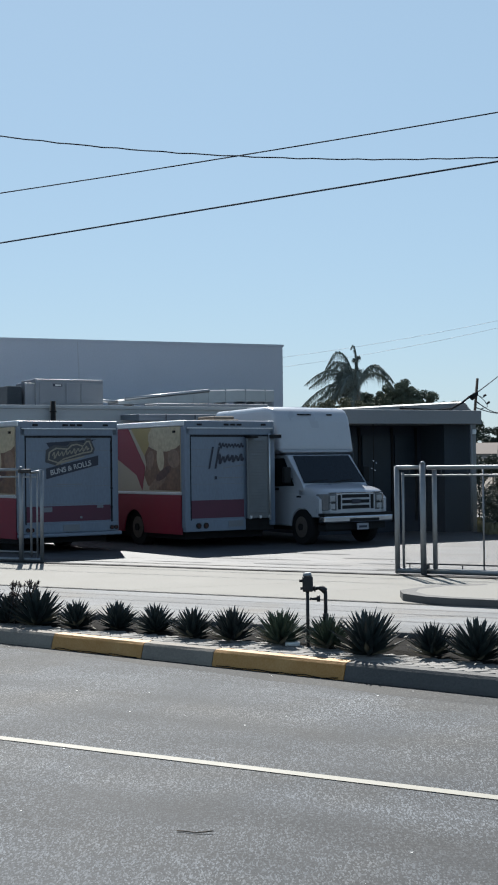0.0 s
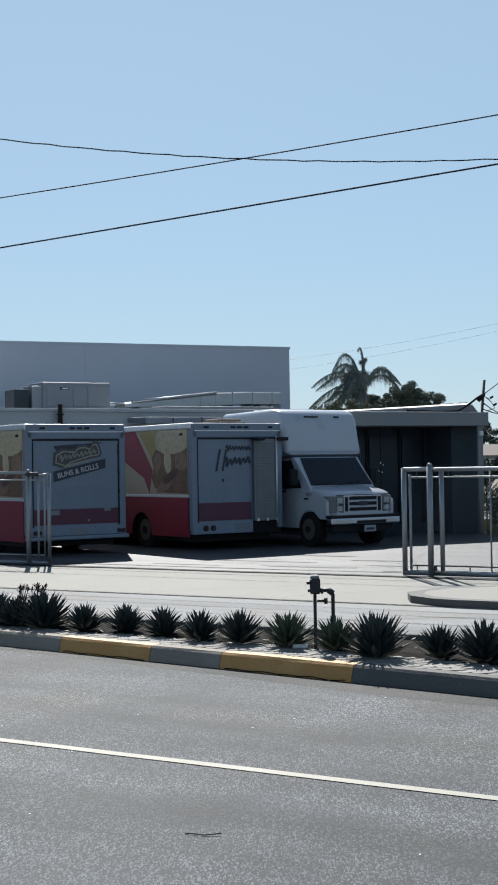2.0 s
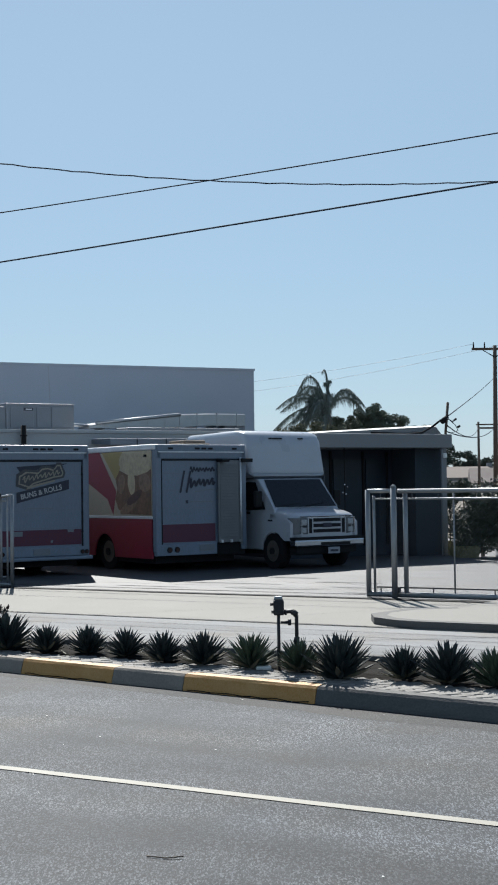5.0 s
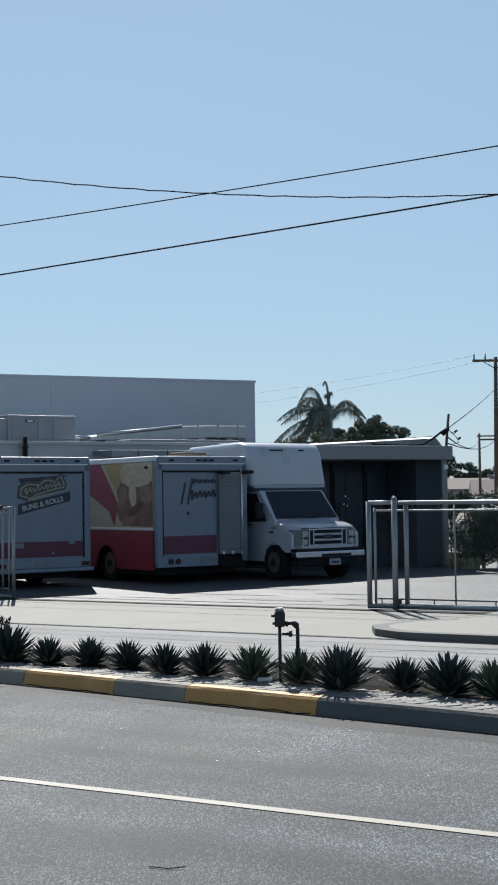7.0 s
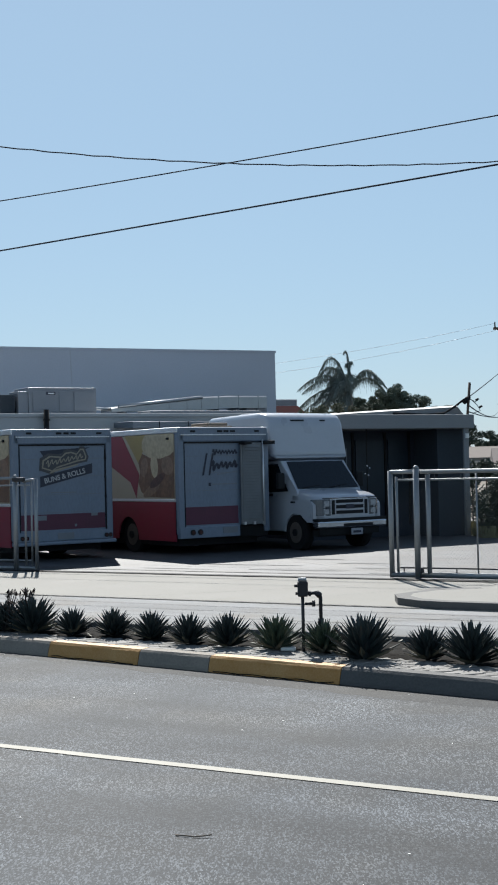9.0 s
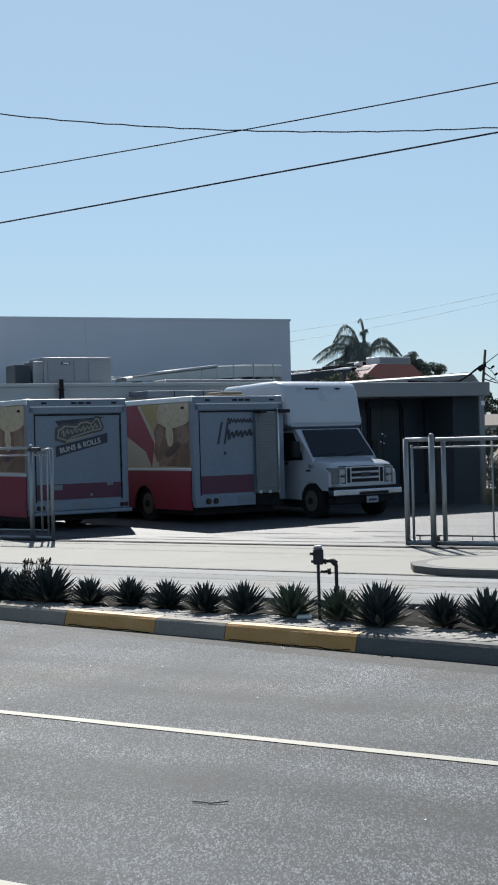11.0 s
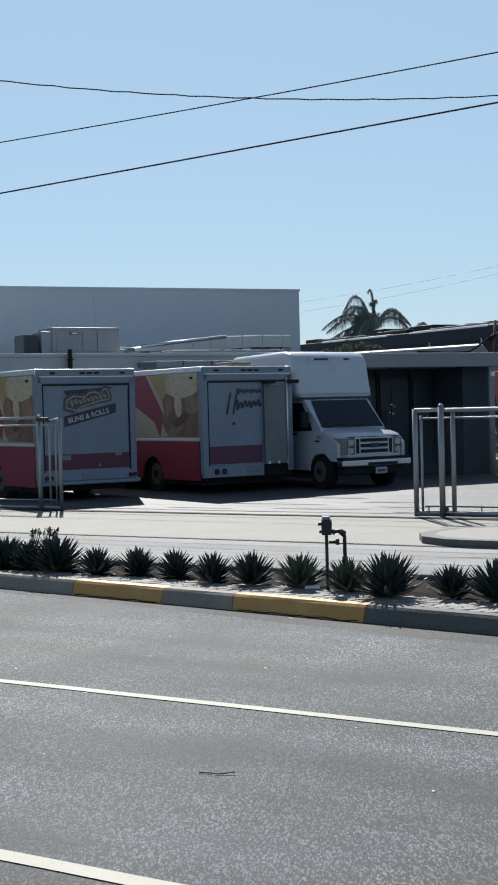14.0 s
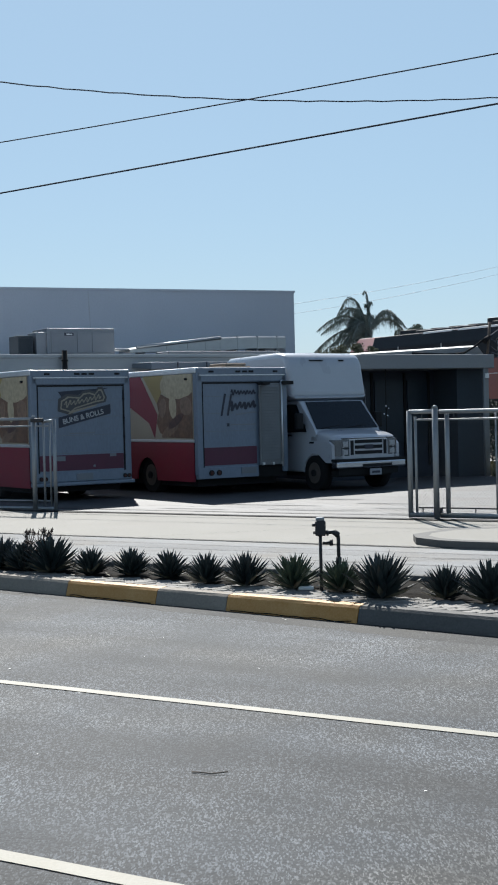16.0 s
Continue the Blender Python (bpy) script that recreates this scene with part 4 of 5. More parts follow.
    part("frame", B((-1.5, 1.5, -24.0, 2.6, 1.1, 1.6), bev=0.03), M["loco_dark"], lo)
    part("fuel_tank", B((-1.35, 1.35, -14, -7, 0.25, 1.1), bev=0.1), M["loco_dark"], lo)
    part("pilot", B((-1.4, 1.4, 2.3, 2.62, 0.15, 1.1), bev=0.03), M["orange"], lo)
    for yc in (-3.2, -17.6):
        tr = part("bogie", B((-1.25, 1.25, yc - 2.4, yc + 2.4, 0.45, 0.95), bev=0.04), M["under"], lo)
        for dy in (-1.9, 0, 1.9):
            part("wheelset", tube(bmesh.new(), (-0.85, yc + dy, 0.52), (0.85, yc + dy, 0.52), 0.52, 24), M["under"], tr)
    for sx in (-1, 1):
        r = part("handrail", tube(bmesh.new(), (sx * 1.52, -20.0, 2.7), (sx * 1.52, -1.6, 2.7), 0.02, 6), M["pale_decal"], lo)
        for k in range(12):
            part("stanchion", tube(bmesh.new(), (sx * 1.52, -20 + k * 1.6, 1.6), (sx * 1.52, -20 + k * 1.6, 2.7), 0.018, 6), M["pale_decal"], r)
    return lo


loco = locomotive()
solid("track_bed", B((33.2, 38.2, -150, 220, -0.1, 0.16), bev=0.05), M["ballast"], "grey ballast bed of the railway", "track bed", LOT, "structure")
for dx in (-0.72, 0.72):
    solid("rail", B((35.67 + dx - 0.035, 35.67 + dx + 0.035, -150, 220, 0.16, 0.345)), M["galv"], "worn steel rail on ballast", "rail", LOT, "structure")


# ---- planting in the street planter ----
def leaf_mesh(name, L, w, bend, material):
    """A thick channelled blade that grows along +z and bows towards +x, ending in a spine."""
    bm = bmesh.new()
    rows = []
    for i in range(7):
        t = i / 6
        wid = w * (0.62 + 0.75 * t - 1.36 * t * t) if t < 1 else 0.001
        wid = max(wid, 0.0015)
        x = bend * L * t * t
        z = L * (t - 0.10 * bend * t * t)
        rows.append([bm.verts.new((x - 0.35 * wid, -wid, z)), bm.verts.new((x + 0.25 * wid, 0, z)), bm.verts.new((x - 0.35 * wid, wid, z)), bm.verts.new((x + 0.25 * wid + 0.010 * (1 - t), 0, z - 0.004))])
    for a, b in zip(rows, rows[1:]):
        bm.faces.new((a[0], a[1], b[1], b[0]))
        bm.faces.new((a[1], a[2], b[2], b[1]))
        bm.faces.new((a[2], a[3], b[3], b[2]))
        bm.faces.new((a[3], a[0], b[0], b[3]))
    return mesh(name, bm, material)


LEAVES = {}
for key in ("agave", "agave_green", "agave_lit_dry"):
    LEAVES[key] = [leaf_mesh("leaf", L, 0.031, b, M[key]) for L, b in ((0.29, 0.04), (0.29, -0.10), (0.26, -0.20))]


def agave(x, y, z, size, key, seed, wide=1.0):
    rng = random.Random(seed)
    pale = "pale green" if key == "agave_green" else "dark grey-green"
    ob = thing("agave", Matrix.Translation((x, y, z)) @ pose(0, 0, 0, 0, 0, rng.uniform(0, 360)), f"{pale} spiky agave rosette in the planter soil", "plant", "agaves in the planter")
    n = int(74 + 14 * size)
    for i in range(n):
        t = (i + 0.5) / n
        tilt = 5 + 84 * t ** 0.78 + rng.uniform(-5, 5)
        az = i * 137.508 + rng.uniform(-12, 12)
        # Some low outer leaves get the pale colour, as if catching the sun.
        dry = t > 0.80 and rng.random() < 0.36
        me = LEAVES["agave_lit_dry" if dry else key][2 if t > 0.7 else (1 if t > 0.3 else 0)]
        lf = part("leaf", me, None, ob, "straw-coloured outer leaf, pale as if sunlit" if dry else "")
        k = size * (0.80 + 0.24 * t - 0.9 * max(0, t - 0.78) + rng.uniform(-0.1, 0.1))
        lf.matrix_local = Matrix.Translation((0, 0, 0.05 * size * (1 - t))) @ pose(0, 0, 0, 0, 0, az) @ pose(0, 0, 0, 0, min(tilt, 88), 0) @ Matrix.Translation((0, 0, 0.015)) @ Matrix.Diagonal((k * wide, k * wide * 1.1, k, 1))
    return ob


ROWS = [(-3.28, 15.45, 1.2, 0), (-2.92, 15.30, 1.2, 0), (-2.62, 15.02, 1.15, 0), (-2.28, 14.74, 1.38, 0), (-1.82, 14.46, 0.98, 0), (-1.37, 14.27, 0.98, 0), (-0.96, 13.95, 0.98, 0),
        (-0.57, 13.52, 1.0, 0), (-0.18, 13.22, 1.10, 0), (0.27, 12.92, 1.15, 1), (0.70, 12.63, 1.02, 1), (1.02, 12.13, 1.38, 0), (1.57, 12.01, 1.0, 0), (1.91, 11.75, 1.26, 0), (2.27, 11.5, 1.1, 1), (2.7, 11.2, 1.15, 0)]
for i, (x, y, s, gr) in enumerate(ROWS):
    agave(x, y, 0.165, s * 0.95, "agave_green" if gr else "agave", 10 + i)
bm = bmesh.new()
rng = random.Random(77)
for k in range(16):
    p = Vector((rng.uniform(-0.20, 0.14), rng.uniform(-0.10, 0.10), 0))
    pts = [p]
    for j in range(4):
        pts.append(pts[-1] + Vector((rng.uniform(-0.03, 0.04), rng.uniform(-0.03, 0.03), rng.uniform(0.08, 0.115))))
    chain(bm, pts, 0.005, 5)
    tube(bm, pts[-1], pts[-1] + Vector((0.01, 0, 0.05)), 0.014, 6, 0.003)
    for j in (2, 3, 4):
        for _ in range(9):
            d = Vector((rng.uniform(-1, 1), rng.uniform(-1, 1), rng.uniform(0.1, 1))) * 0.05
            w = Vector((-d.y, d.x, 0.01)) * 0.22
            bm.faces.new([bm.verts.new(v) for v in (pts[j] - w, pts[j] + d * 0.5 - w, pts[j] + d, pts[j] + w)])
solid("dry_flower_clump", bm, mat("dry_stalk", (0.06, 0.042, 0.034), 0.8), "clump of dark dry flower stems among the agaves", "plant", Matrix.Translation((-2.40, 14.95, 0.15)))
# leaf litter and small stones on the soil
bm = bmesh.new()
rng = random.Random(5)
for k in range(260):
    x, y = rng.uniform(-3.5, 7.5), rng.uniform(0.35, 1.9)
    p = Vector((x, y, 0.185))
    a, s = rng.uniform(0, 6.28), rng.uniform(0.012, 0.05)
    d, e = Vector((math.cos(a), math.sin(a), rng.uniform(-0.2, 0.4))) * s, Vector((-math.sin(a), math.cos(a), 0.2)) * s * 0.3
    quad(bm, [p - d, p + e, p + d, p - e])
solid("leaf_litter", bm, M["agave_lit_dry"], "dry leaf litter scattered over planter soil", "litter", KERB, "stuff")

# ---- irrigation riser ----
riser = thing("irrigation_riser", Matrix.Translation((0.52, 12.72, 0.16)), "dark iron irrigation riser with valve and bent pipe", "pipe")
part("standpipe", T((0, 0, -0.05), (0, 0, 0.58), 0.0155, 10), M["iron"], riser)
hd = part("valve_head", B((-0.045, 0.05, -0.045, 0.045, 0.50, 0.64), bev=0.012), M["iron"], riser)
part("cap", T((0, 0, 0.64), (0, 0, 0.672), 0.042, 14, 0.036), M["galv"], hd, "weathered metal cap")
part("side_screw", T((-0.075, 0, 0.60), (-0.04, 0, 0.60), 0.014, 8), M["iron"], hd)
part("side_screw", T((-0.065, 0, 0.53), (-0.04, 0, 0.53), 0.014, 8), M["iron"], hd)
bm = bmesh.new()
chain(bm, [(0.04, 0, 0.525), (0.13, 0, 0.535), (0.155, 0, 0.525), (0.165, 0, 0.49), (0.165, 0, -0.05)], 0.017, 10)
part("bent_pipe", bm, M["iron"], riser)
part("elbow", T((0.125, 0, 0.535), (0.165, 0, 0.50), 0.028, 10), M["iron"], riser)
part("coupling", T((0.165, 0, 0.24), (0.165, 0, 0.30), 0.027, 10), M["iron"], riser)
part("union", T((0.055, 0, 0.525), (0.075, 0, 0.527), 0.027, 10), M["iron"], riser)
hv = part("handle", T((0.02, 0, 0.435), (0.09, 0, 0.435), 0.012, 8), M["iron"], riser)
part("knob", T((0.085, 0, 0.435), (0.115, 0, 0.435), 0.03, 12), M["iron"], hv)
solid("stone", B((-0.09, 0.05, -0.04, 0.04, 0, 0.035), bev=0.012), M["pale_decal"], "pale stone beside the irrigation riser", "stone", Matrix.Translation((0.40, 12.80, 0.155)))


# ---- chain-link gates ----
def mesh_panel(parent, u0, u1, y, z0, z1, step=0.062, r=0.0010):
    bm = bmesh.new()
    h = z1 - z0
    k = int((u1 - u0 + h) / step)
    for i in range(k + 1):
        for sgn in (1, -1):
            a = u0 - h + i * step if sgn > 0 else u0 + i * step
            p, q = [a, z0], [a + sgn * h, z1]
            lo, hi = (p, q) if p[0] < q[0] else (q, p)
            if hi[0] <= u0 or lo[0] >= u1:
                continue
            m = (hi[1] - lo[1]) / (hi[0] - lo[0])
            if lo[0] < u0:
                lo = [u0, lo[1] + m * (u0 - lo[0])]
            if hi[0] > u1:
                hi = [u1, hi[1] - m * (hi[0] - u1)]
            tube(bm, (lo[0], y + 0.002 * sgn, lo[1]), (hi[0], y + 0.002 * sgn, hi[1]), r, 3, caps=False)
    return part("chain_link", bm, M["wire"], parent, "woven wire mesh", "stuff")


def pipe_part(name, parent, p, q, r, material="galv", seg=12):
    return part(name, T(p, q, r, seg), M[material], parent)


gate = thing("sliding_gate", ROAD, "grey galvanised pipe sliding gate with chain-link, standing open", "gate")
y = 20.50
z0 = 0.03
pipe_part("stile", gate, (-9.53, y, z0), (-9.53, y, 1.76), 0.042)
pipe_part("top_rail", gate, (-9.53, y, 1.74), (-9.06, y, 1.74), 0.035)
pipe_part("top_rail", gate, (-8.98, y - 0.03, 1.735), (-4.5, y - 0.03, 1.735), 0.034)
pipe_part("middle_rail", gate, (-9.42, y, 1.61), (-4.5, y, 1.61), 0.016)
pipe_part("inner_stile", gate, (-9.42, y, 0.08), (-9.42, y, 1.66), 0.022)
pipe_part("inner_stile", gate, (-8.87, y, 0.08), (-8.87, y, 1.70), 0.038)
pipe_part("inner_stile", gate, (-8.06, y + 0.04, 0.08), (-8.06, y + 0.04, 1.70), 0.014)
pipe_part("inner_stile", gate, (-6.9, y, 0.08), (-6.9, y, 1.70), 0.03)
pipe_part("bottom_rail", gate, (-9.53, y, 0.075), (-4.5, y, 0.075), 0.045)
pipe_part("bottom_rod", gate, (-9.40, y + 0.03, 0.19), (-4.5, y + 0.03, 0.19), 0.014, "iron")
for u in (-9.33, -8.42, -7.4):
    pipe_part("rod_clip", gate, (u, y + 0.03, 0.10), (u, y + 0.03, 0.19), 0.010, "iron")
for u in (-9.3, -8.75, -8.3, -7.9, -7.4):
    pipe_part("tie", gate, (u, y, 1.61), (u, y, 1.72), 0.008, "wire")
mesh_panel(gate, -9.42, -4.5, y + 0.015, 0.10, 1.62)
gp = thing("gate_post", ROAD, "thick galvanised steel gate post with domed cap", "post")
pipe_part("post", gp, (-9.03, y - 0.10, 0.0), (-9.03, y - 0.10, 1.80), 0.048)
part("cap", T((-9.03, y - 0.10, 1.80), (-9.03, y - 0.10, 1.84), 0.054, 12, 0.02), M["galv"], gp)
part("roller", B((-9.07, -8.99, y - 0.06, y + 0.06, 0.10, 0.2), bev=0.01), M["iron"], gp)

g2 = thing("swing_gate", ROAD, "galvanised pipe gate leaf with chain-link, folded open", "gate")
y = 20.42
pipe_part("top_rail", g2, (-21.0, y, 1.77), (-17.36, y, 1.77), 0.030)
pipe_part("middle_rail", g2, (-21.0, y, 1.63), (-17.0, y, 1.63), 0.018)
pipe_part("stile", g2, (-17.12, y, 0.10), (-17.12, y, 1.70), 0.022)
pipe_part("stile", g2, (-16.97, y, 0.05), (-16.97, y, 1.72), 0.018)
pipe_part("stile", g2, (-16.86, y, 0.03), (-16.86, y, 1.75), 0.036)
pipe_part("top_rail", g2, (-17.16, y, 1.70), (-16.86, y, 1.74), 0.026)
pipe_part("bottom_rail", g2, (-21.0, y, 0.06), (-16.86, y, 0.06), 0.030)
pipe_part("bottom_rail", g2, (-21.0, y + 0.02, 0.20), (-16.97, y + 0.02, 0.20), 0.016)
mesh_panel(g2, -19.6, -17.4, y + 0.015, 0.08, 1.74)
g3 = thing("gate_post", ROAD, "thick galvanised steel gate post with latch", "post")
pipe_part("post", g3, (-17.29, y - 0.09, 0.0), (-17.29, y - 0.09, 1.80), 0.046)
part("cap", T((-17.29, y - 0.09, 1.80), (-17.29, y - 0.09, 1.83), 0.05, 12, 0.02), M["galv"], g3)
part("latch", B((-17.33, -17.05, y - 0.14, y - 0.06, 1.70, 1.78), bev=0.02), M["iron"], g3, "dark iron latch")

# ---- roof equipment ----
ac = thing("rooftop_unit", LOT, "grey metal rooftop air-conditioning unit with access doors", "air conditioner")
part("cabinet", B((13.80, 15.88, 37.4, 38.6, 3.48, 4.31), bev=0.015), M["hvac"], ac)
for x0, x1 in ((13.92, 14.62), (14.72, 15.12), (15.18, 15.84)):
    part("access_door", B((x0, x1, 37.38, 37.41, 3.62, 4.20), bev=0.006), M["hvac"], ac)
part("label_plate", B((14.32, 14.60, 37.365, 37.38, 4.10, 4.18)), M["navy"], ac, "dark unreadable label plate")
part("label_stripe", B((14.38, 14.56, 37.360, 37.365, 4.125, 4.155)), M["pale_decal"], ac)
part("curb", B((13.9, 15.85, 37.45, 38.5, 3.42, 3.48)), M["under"], ac)
ac = thing("rooftop_condenser", LOT, "dark grey slatted rooftop condenser", "air conditioner")
part("cabinet", B((12.98, 13.42, 37.5, 38.3, 3.43, 4.10), bev=0.015), M["pier"], ac)
for k in range(9):
    part("fin", B((13.0, 13.40, 37.47, 37.5, 3.5 + k * 0.065, 3.53 + k * 0.065)), M["pier"], ac)
solid("roof_panel_box", B((13.5, 13.83, 37.45, 38.2, 3.43, 4.20), bev=0.015), M["hvac"], "plain grey metal box on the roof", "cabinet", LOT)
vent = thing("vent_pipe", LOT, "dark upright roof vent pipe", "pipe")
part("stack", T((13.72, 35.82, 0.0), (13.72, 35.82, 3.60), 0.075, 14), M["under"], vent)
part("flange", T((13.72, 35.82, 3.3), (13.72, 35.82, 3.34), 0.10, 14), M["under"], vent)
duct = thing("roof_duct", LOT, "bright sheet-metal roof duct on short supports", "duct")
bm = bmesh.new()
secs = [(16.40, 3.62, 3.74), (17.4, 3.64, 3.88), (18.4, 3.66, 3.98), (19.4, 3.68, 4.08), (20.4, 3.74, 4.12), (21.7, 3.74, 4.12)]
rings = []
for x, za, zb in secs:
    rings.append([bm.verts.new(v) for v in ((x, 37.5, za), (x, 37.5, zb - 0.04), (x, 37.56, zb), (x, 38.3, zb), (x, 38.3, za))])
for a, b in zip(rings, rings[1:]):
    for i in range(5):
        bm.faces.new((a[i], a[(i + 1) % 5], b[(i + 1) % 5], b[i]))
bm.faces.new(rings[0])
bm.faces.new(rings[-1][::-1])
part("trunk", bm, M["duct"], duct)
for x in (16.9, 17.6, 18.3, 18.9, 19.4, 20.0, 20.7, 21.4):
    i = min(range(len(secs)), key=lambda k: abs(secs[k][0] - x))
    zb = np.interp(x, [s[0] for s in secs], [s[2] for s in secs])
    part("seam_band", B((x - 0.012, x + 0.012, 37.488, 38.3, 3.70, float(zb) + 0.006)), M["duct"], duct)
    part("support", B((x - 0.025, x + 0.025, 37.55, 38.2, 3.42, 3.75)), M["hvac"], duct)
part("end_pipe", T((15.6, 37.5, 3.73), (16.42, 37.6, 3.69), 0.045, 10), M["duct"], duct)
part("upper_rail", T((16.6, 37.46, 3.77), (19.4, 37.46, 4.06), 0.05, 10), M["duct"], duct)
solid("roof_curb", B((17.1, 20.8, 36.3, 37.2, 3.43, 3.60), bev=0.02), M["hvac"], "grey raised curb on the low roof", "roof curb", LOT)
solid("roof_hood", B((21.0, 21.8, 37.6, 38.6, 3.42, 3.98), bev=0.12), M["hvac"], "rounded grey metal roof hood", "vent", LOT)
solid("duct_leg", B((21.3, 21.5, 38.0, 38.2, 0.0, 3.45)), M["hvac"], "grey steel leg carrying the roof hood", "support", LOT)
crate = thing("cardboard_pile", t2.matrix_world.copy(), "flattened tan boxes lying on the truck roof", "boxes")
part("sheet", B((1.0, 1.75, 0.5, 1.4, 2.766, 2.83), bev=0.02), M["card"], crate)
part("sheet", B((1.15, 1.7, 0.6, 1.3, 2.83, 2.90), bev=0.03), M["card"], crate)

# shop front details
for x in (18.6, 18.75, 18.9, 19.05, 19.2):
    part("window_bar", T((x, 29.25, 0.9), (x, 29.25, 2.3), 0.012, 6), M["hvac"], shop)
for x0, x1 in ((18.35, 19.4), (19.5, 20.4), (20.5, 21.15)):
    w = part("window", B((x0, x1, 29.26, 29.30, 0.9, 2.5)), M["shop_glass"], shop, "dark dull shop window")
    part("mullion", B((x1 - 0.03, x1 + 0.03, 29.23, 29.27, 0.3, 2.7)), M["under"], w)
part("downpipe", T((21.9, 27.9, 0.0), (21.9, 27.9, 2.75), 0.025, 8), M["fascia"], shop)
part("wall_lamp", B((21.92, 22.04, 27.86, 27.95, 2.5, 2.62), bev=0.02), M["pale_decal"], shop)
bk = thing("hanging_fittings", LOT, "small bright metal fittings hanging by the shop wall", "fittings")
for dx, dz, s in ((0, 1.83, 0.04), (0.08, 1.78, 0.035), (-0.05, 1.64, 0.035), (0.04, 1.60, 0.04)):
    part("fitting", B((19.10 + dx, 19.10 + dx + s, 28.2, 28.2 + s, dz, dz + s * 1.1), bev=0.012), M["chrome"], bk)
part("rod", T((19.13, 28.22, 0.02), (19.13, 28.22, 2.75), 0.012, 6), M["under"], bk)

mast = thing("service_mast", LOT, "dark service mast with cable loops on the roof", "mast")
part("pole", T((22.06, 27.95, 3.05), (22.16, 27.95, 3.92), 0.035, 10), M["wood"], mast)
part("weatherhead", T((21.94, 27.93, 3.42), (22.12, 27.93, 3.55), 0.075, 10, 0.05), M["under"], mast)
bm = bmesh.new()
pts = [(19.9, 28.15, 3.14), (20.3, 28.15, 3.13), (20.9, 28.12, 3.10), (21.4, 28.05, 3.14), (21.7, 28.0, 3.30), (21.9, 27.95, 3.45), (22.04, 27.93, 3.48)]
chain(bm, pts, 0.03, 6)
part("conduit", bm, M["under"], mast, "sagging dark cable along the roof")
bm = bmesh.new()
chain(bm, [(22.12, 27.93, 3.52), (22.34, 27.9, 3.35), (22.44, 27.9, 3.2), (22.24, 27.93, 3.14)], 0.010, 5)
chain(bm, [(22.12, 27.93, 3.50), (22.26, 27.85, 3.42), (22.34, 27.9, 3.5)], 0.010, 5)
part("cable_loop", bm, M["cable"], mast)
for p in ((22.31, 27.9, 3.46), (22.42, 27.9, 3.28)):
    part("insulator", T(p, (p[0] + 0.07, p[1], p[2] + 0.04), 0.03, 8), M["under"], mast)


# ---- overhead cables ----
def cable(name, p, q, sag, r, material, label, n=40, wob=0.0, ext=0.0):
    bm = bmesh.new()
    p, q = Vector(p), Vector(q)
    pts = []
    for i in range(n + 1):
        t = i / n
        v = p.lerp(q, t)
        v.z -= 4 * sag * t * (1 - t)
        if wob:
            v.z += wob * math.sin(i * 2.4)
        pts.append(v)
    chain(bm, pts, r, 6)
    return solid(name, bm, material, label, "cable", group="overhead cables")


def street(u, n, z):
    w = ROAD @ Vector((u, n, z))
    return w


cable("overhead_cable", street(-34, 26, 8.59), street(4, 26, 9.17), 0.25, 0.014, M["cable"], "thin black overhead power cable along the street")
cable("overhead_cable", street(-34, 26, 6.95), street(4, 26, 8.21), 0.0, 0.019, M["cable"], "thicker black overhead power cable along the street")
cable("telephone_cable", (-14.0, 24, 9.78), (20.0, 24, 9.78), 2.69, 0.011, M["cable"], "sagging twisted telephone cable across the sky", n=130, wob=0.008)

pole = thing("utility_pole", Matrix.Translation((15.95, 80, 0)), "brown wooden utility pole with cross-arm and insulators", "utility pole")
part("shaft", T((0, 0, -0.1), (0.1, 0, 9.85), 0.16, 12, 0.11), M["wood"], pole)
arm = part("cross_arm", B((-1.25, 1.45, -0.06, 0.06, 9.58, 9.72), bev=0.01), M["wood"], pole)
for x in (-1.15, -0.5, 0.7, 1.35):
    part("insulator", T((x, 0, 9.72), (x, 0, 10.05), 0.05, 8, 0.03), M["under"], arm)
part("brace", T((-0.6, 0, 9.58), (0.08, -0.12, 9.15), 0.025, 6), M["under"], arm)
part("brace", T((0.8, 0, 9.58), (0.08, -0.12, 9.15), 0.025, 6), M["under"], arm)
part("transformer_arm", B((-0.9, 0.1, -0.05, 0.05, 5.0, 5.1)), M["wood"], pole)
p2 = thing("utility_pole", Matrix.Translation((22.5, 120, 0)), "far thin wooden utility pole with side arms", "utility pole")
part("shaft", T((0, 0, -0.1), (0, 0, 7.2), 0.14, 10, 0.10), M["wood"], p2)
part("cross_arm", B((-0.2, 1.8, -0.05, 0.05, 6.9, 7.02)), M["wood"], p2)
mw = LOT @ Vector((22.12, 27.95, 3.55))
cable("service_drop", mw, (15.9, 80, 7.9), 0.06, 0.016, M["cable"], "dark service cable from the pole to the roof mast")
cable("service_drop", mw - Vector((0, 0, 0.22)), (22.5, 120, 6.7), 0.5, 0.016, M["cable"], "lower dark cable from the roof mast")
cable("service_drop", mw - Vector((0, 0, 0.38)), (15.9, 80, 5.0), 0.3, 0.016, M["cable"], "lowest dark cable from the roof mast")
cable("far_cable", (-20, 85, 7.3), (14.8, 80, 9.95), 1.0, 0.009, M["cable_far"], "thin pale distant power cable")
cable("far_cable", (-20, 85, 6.9), (16.65, 80, 9.95), 1.3, 0.009, M["cable_far"], "thin pale distant power cable")


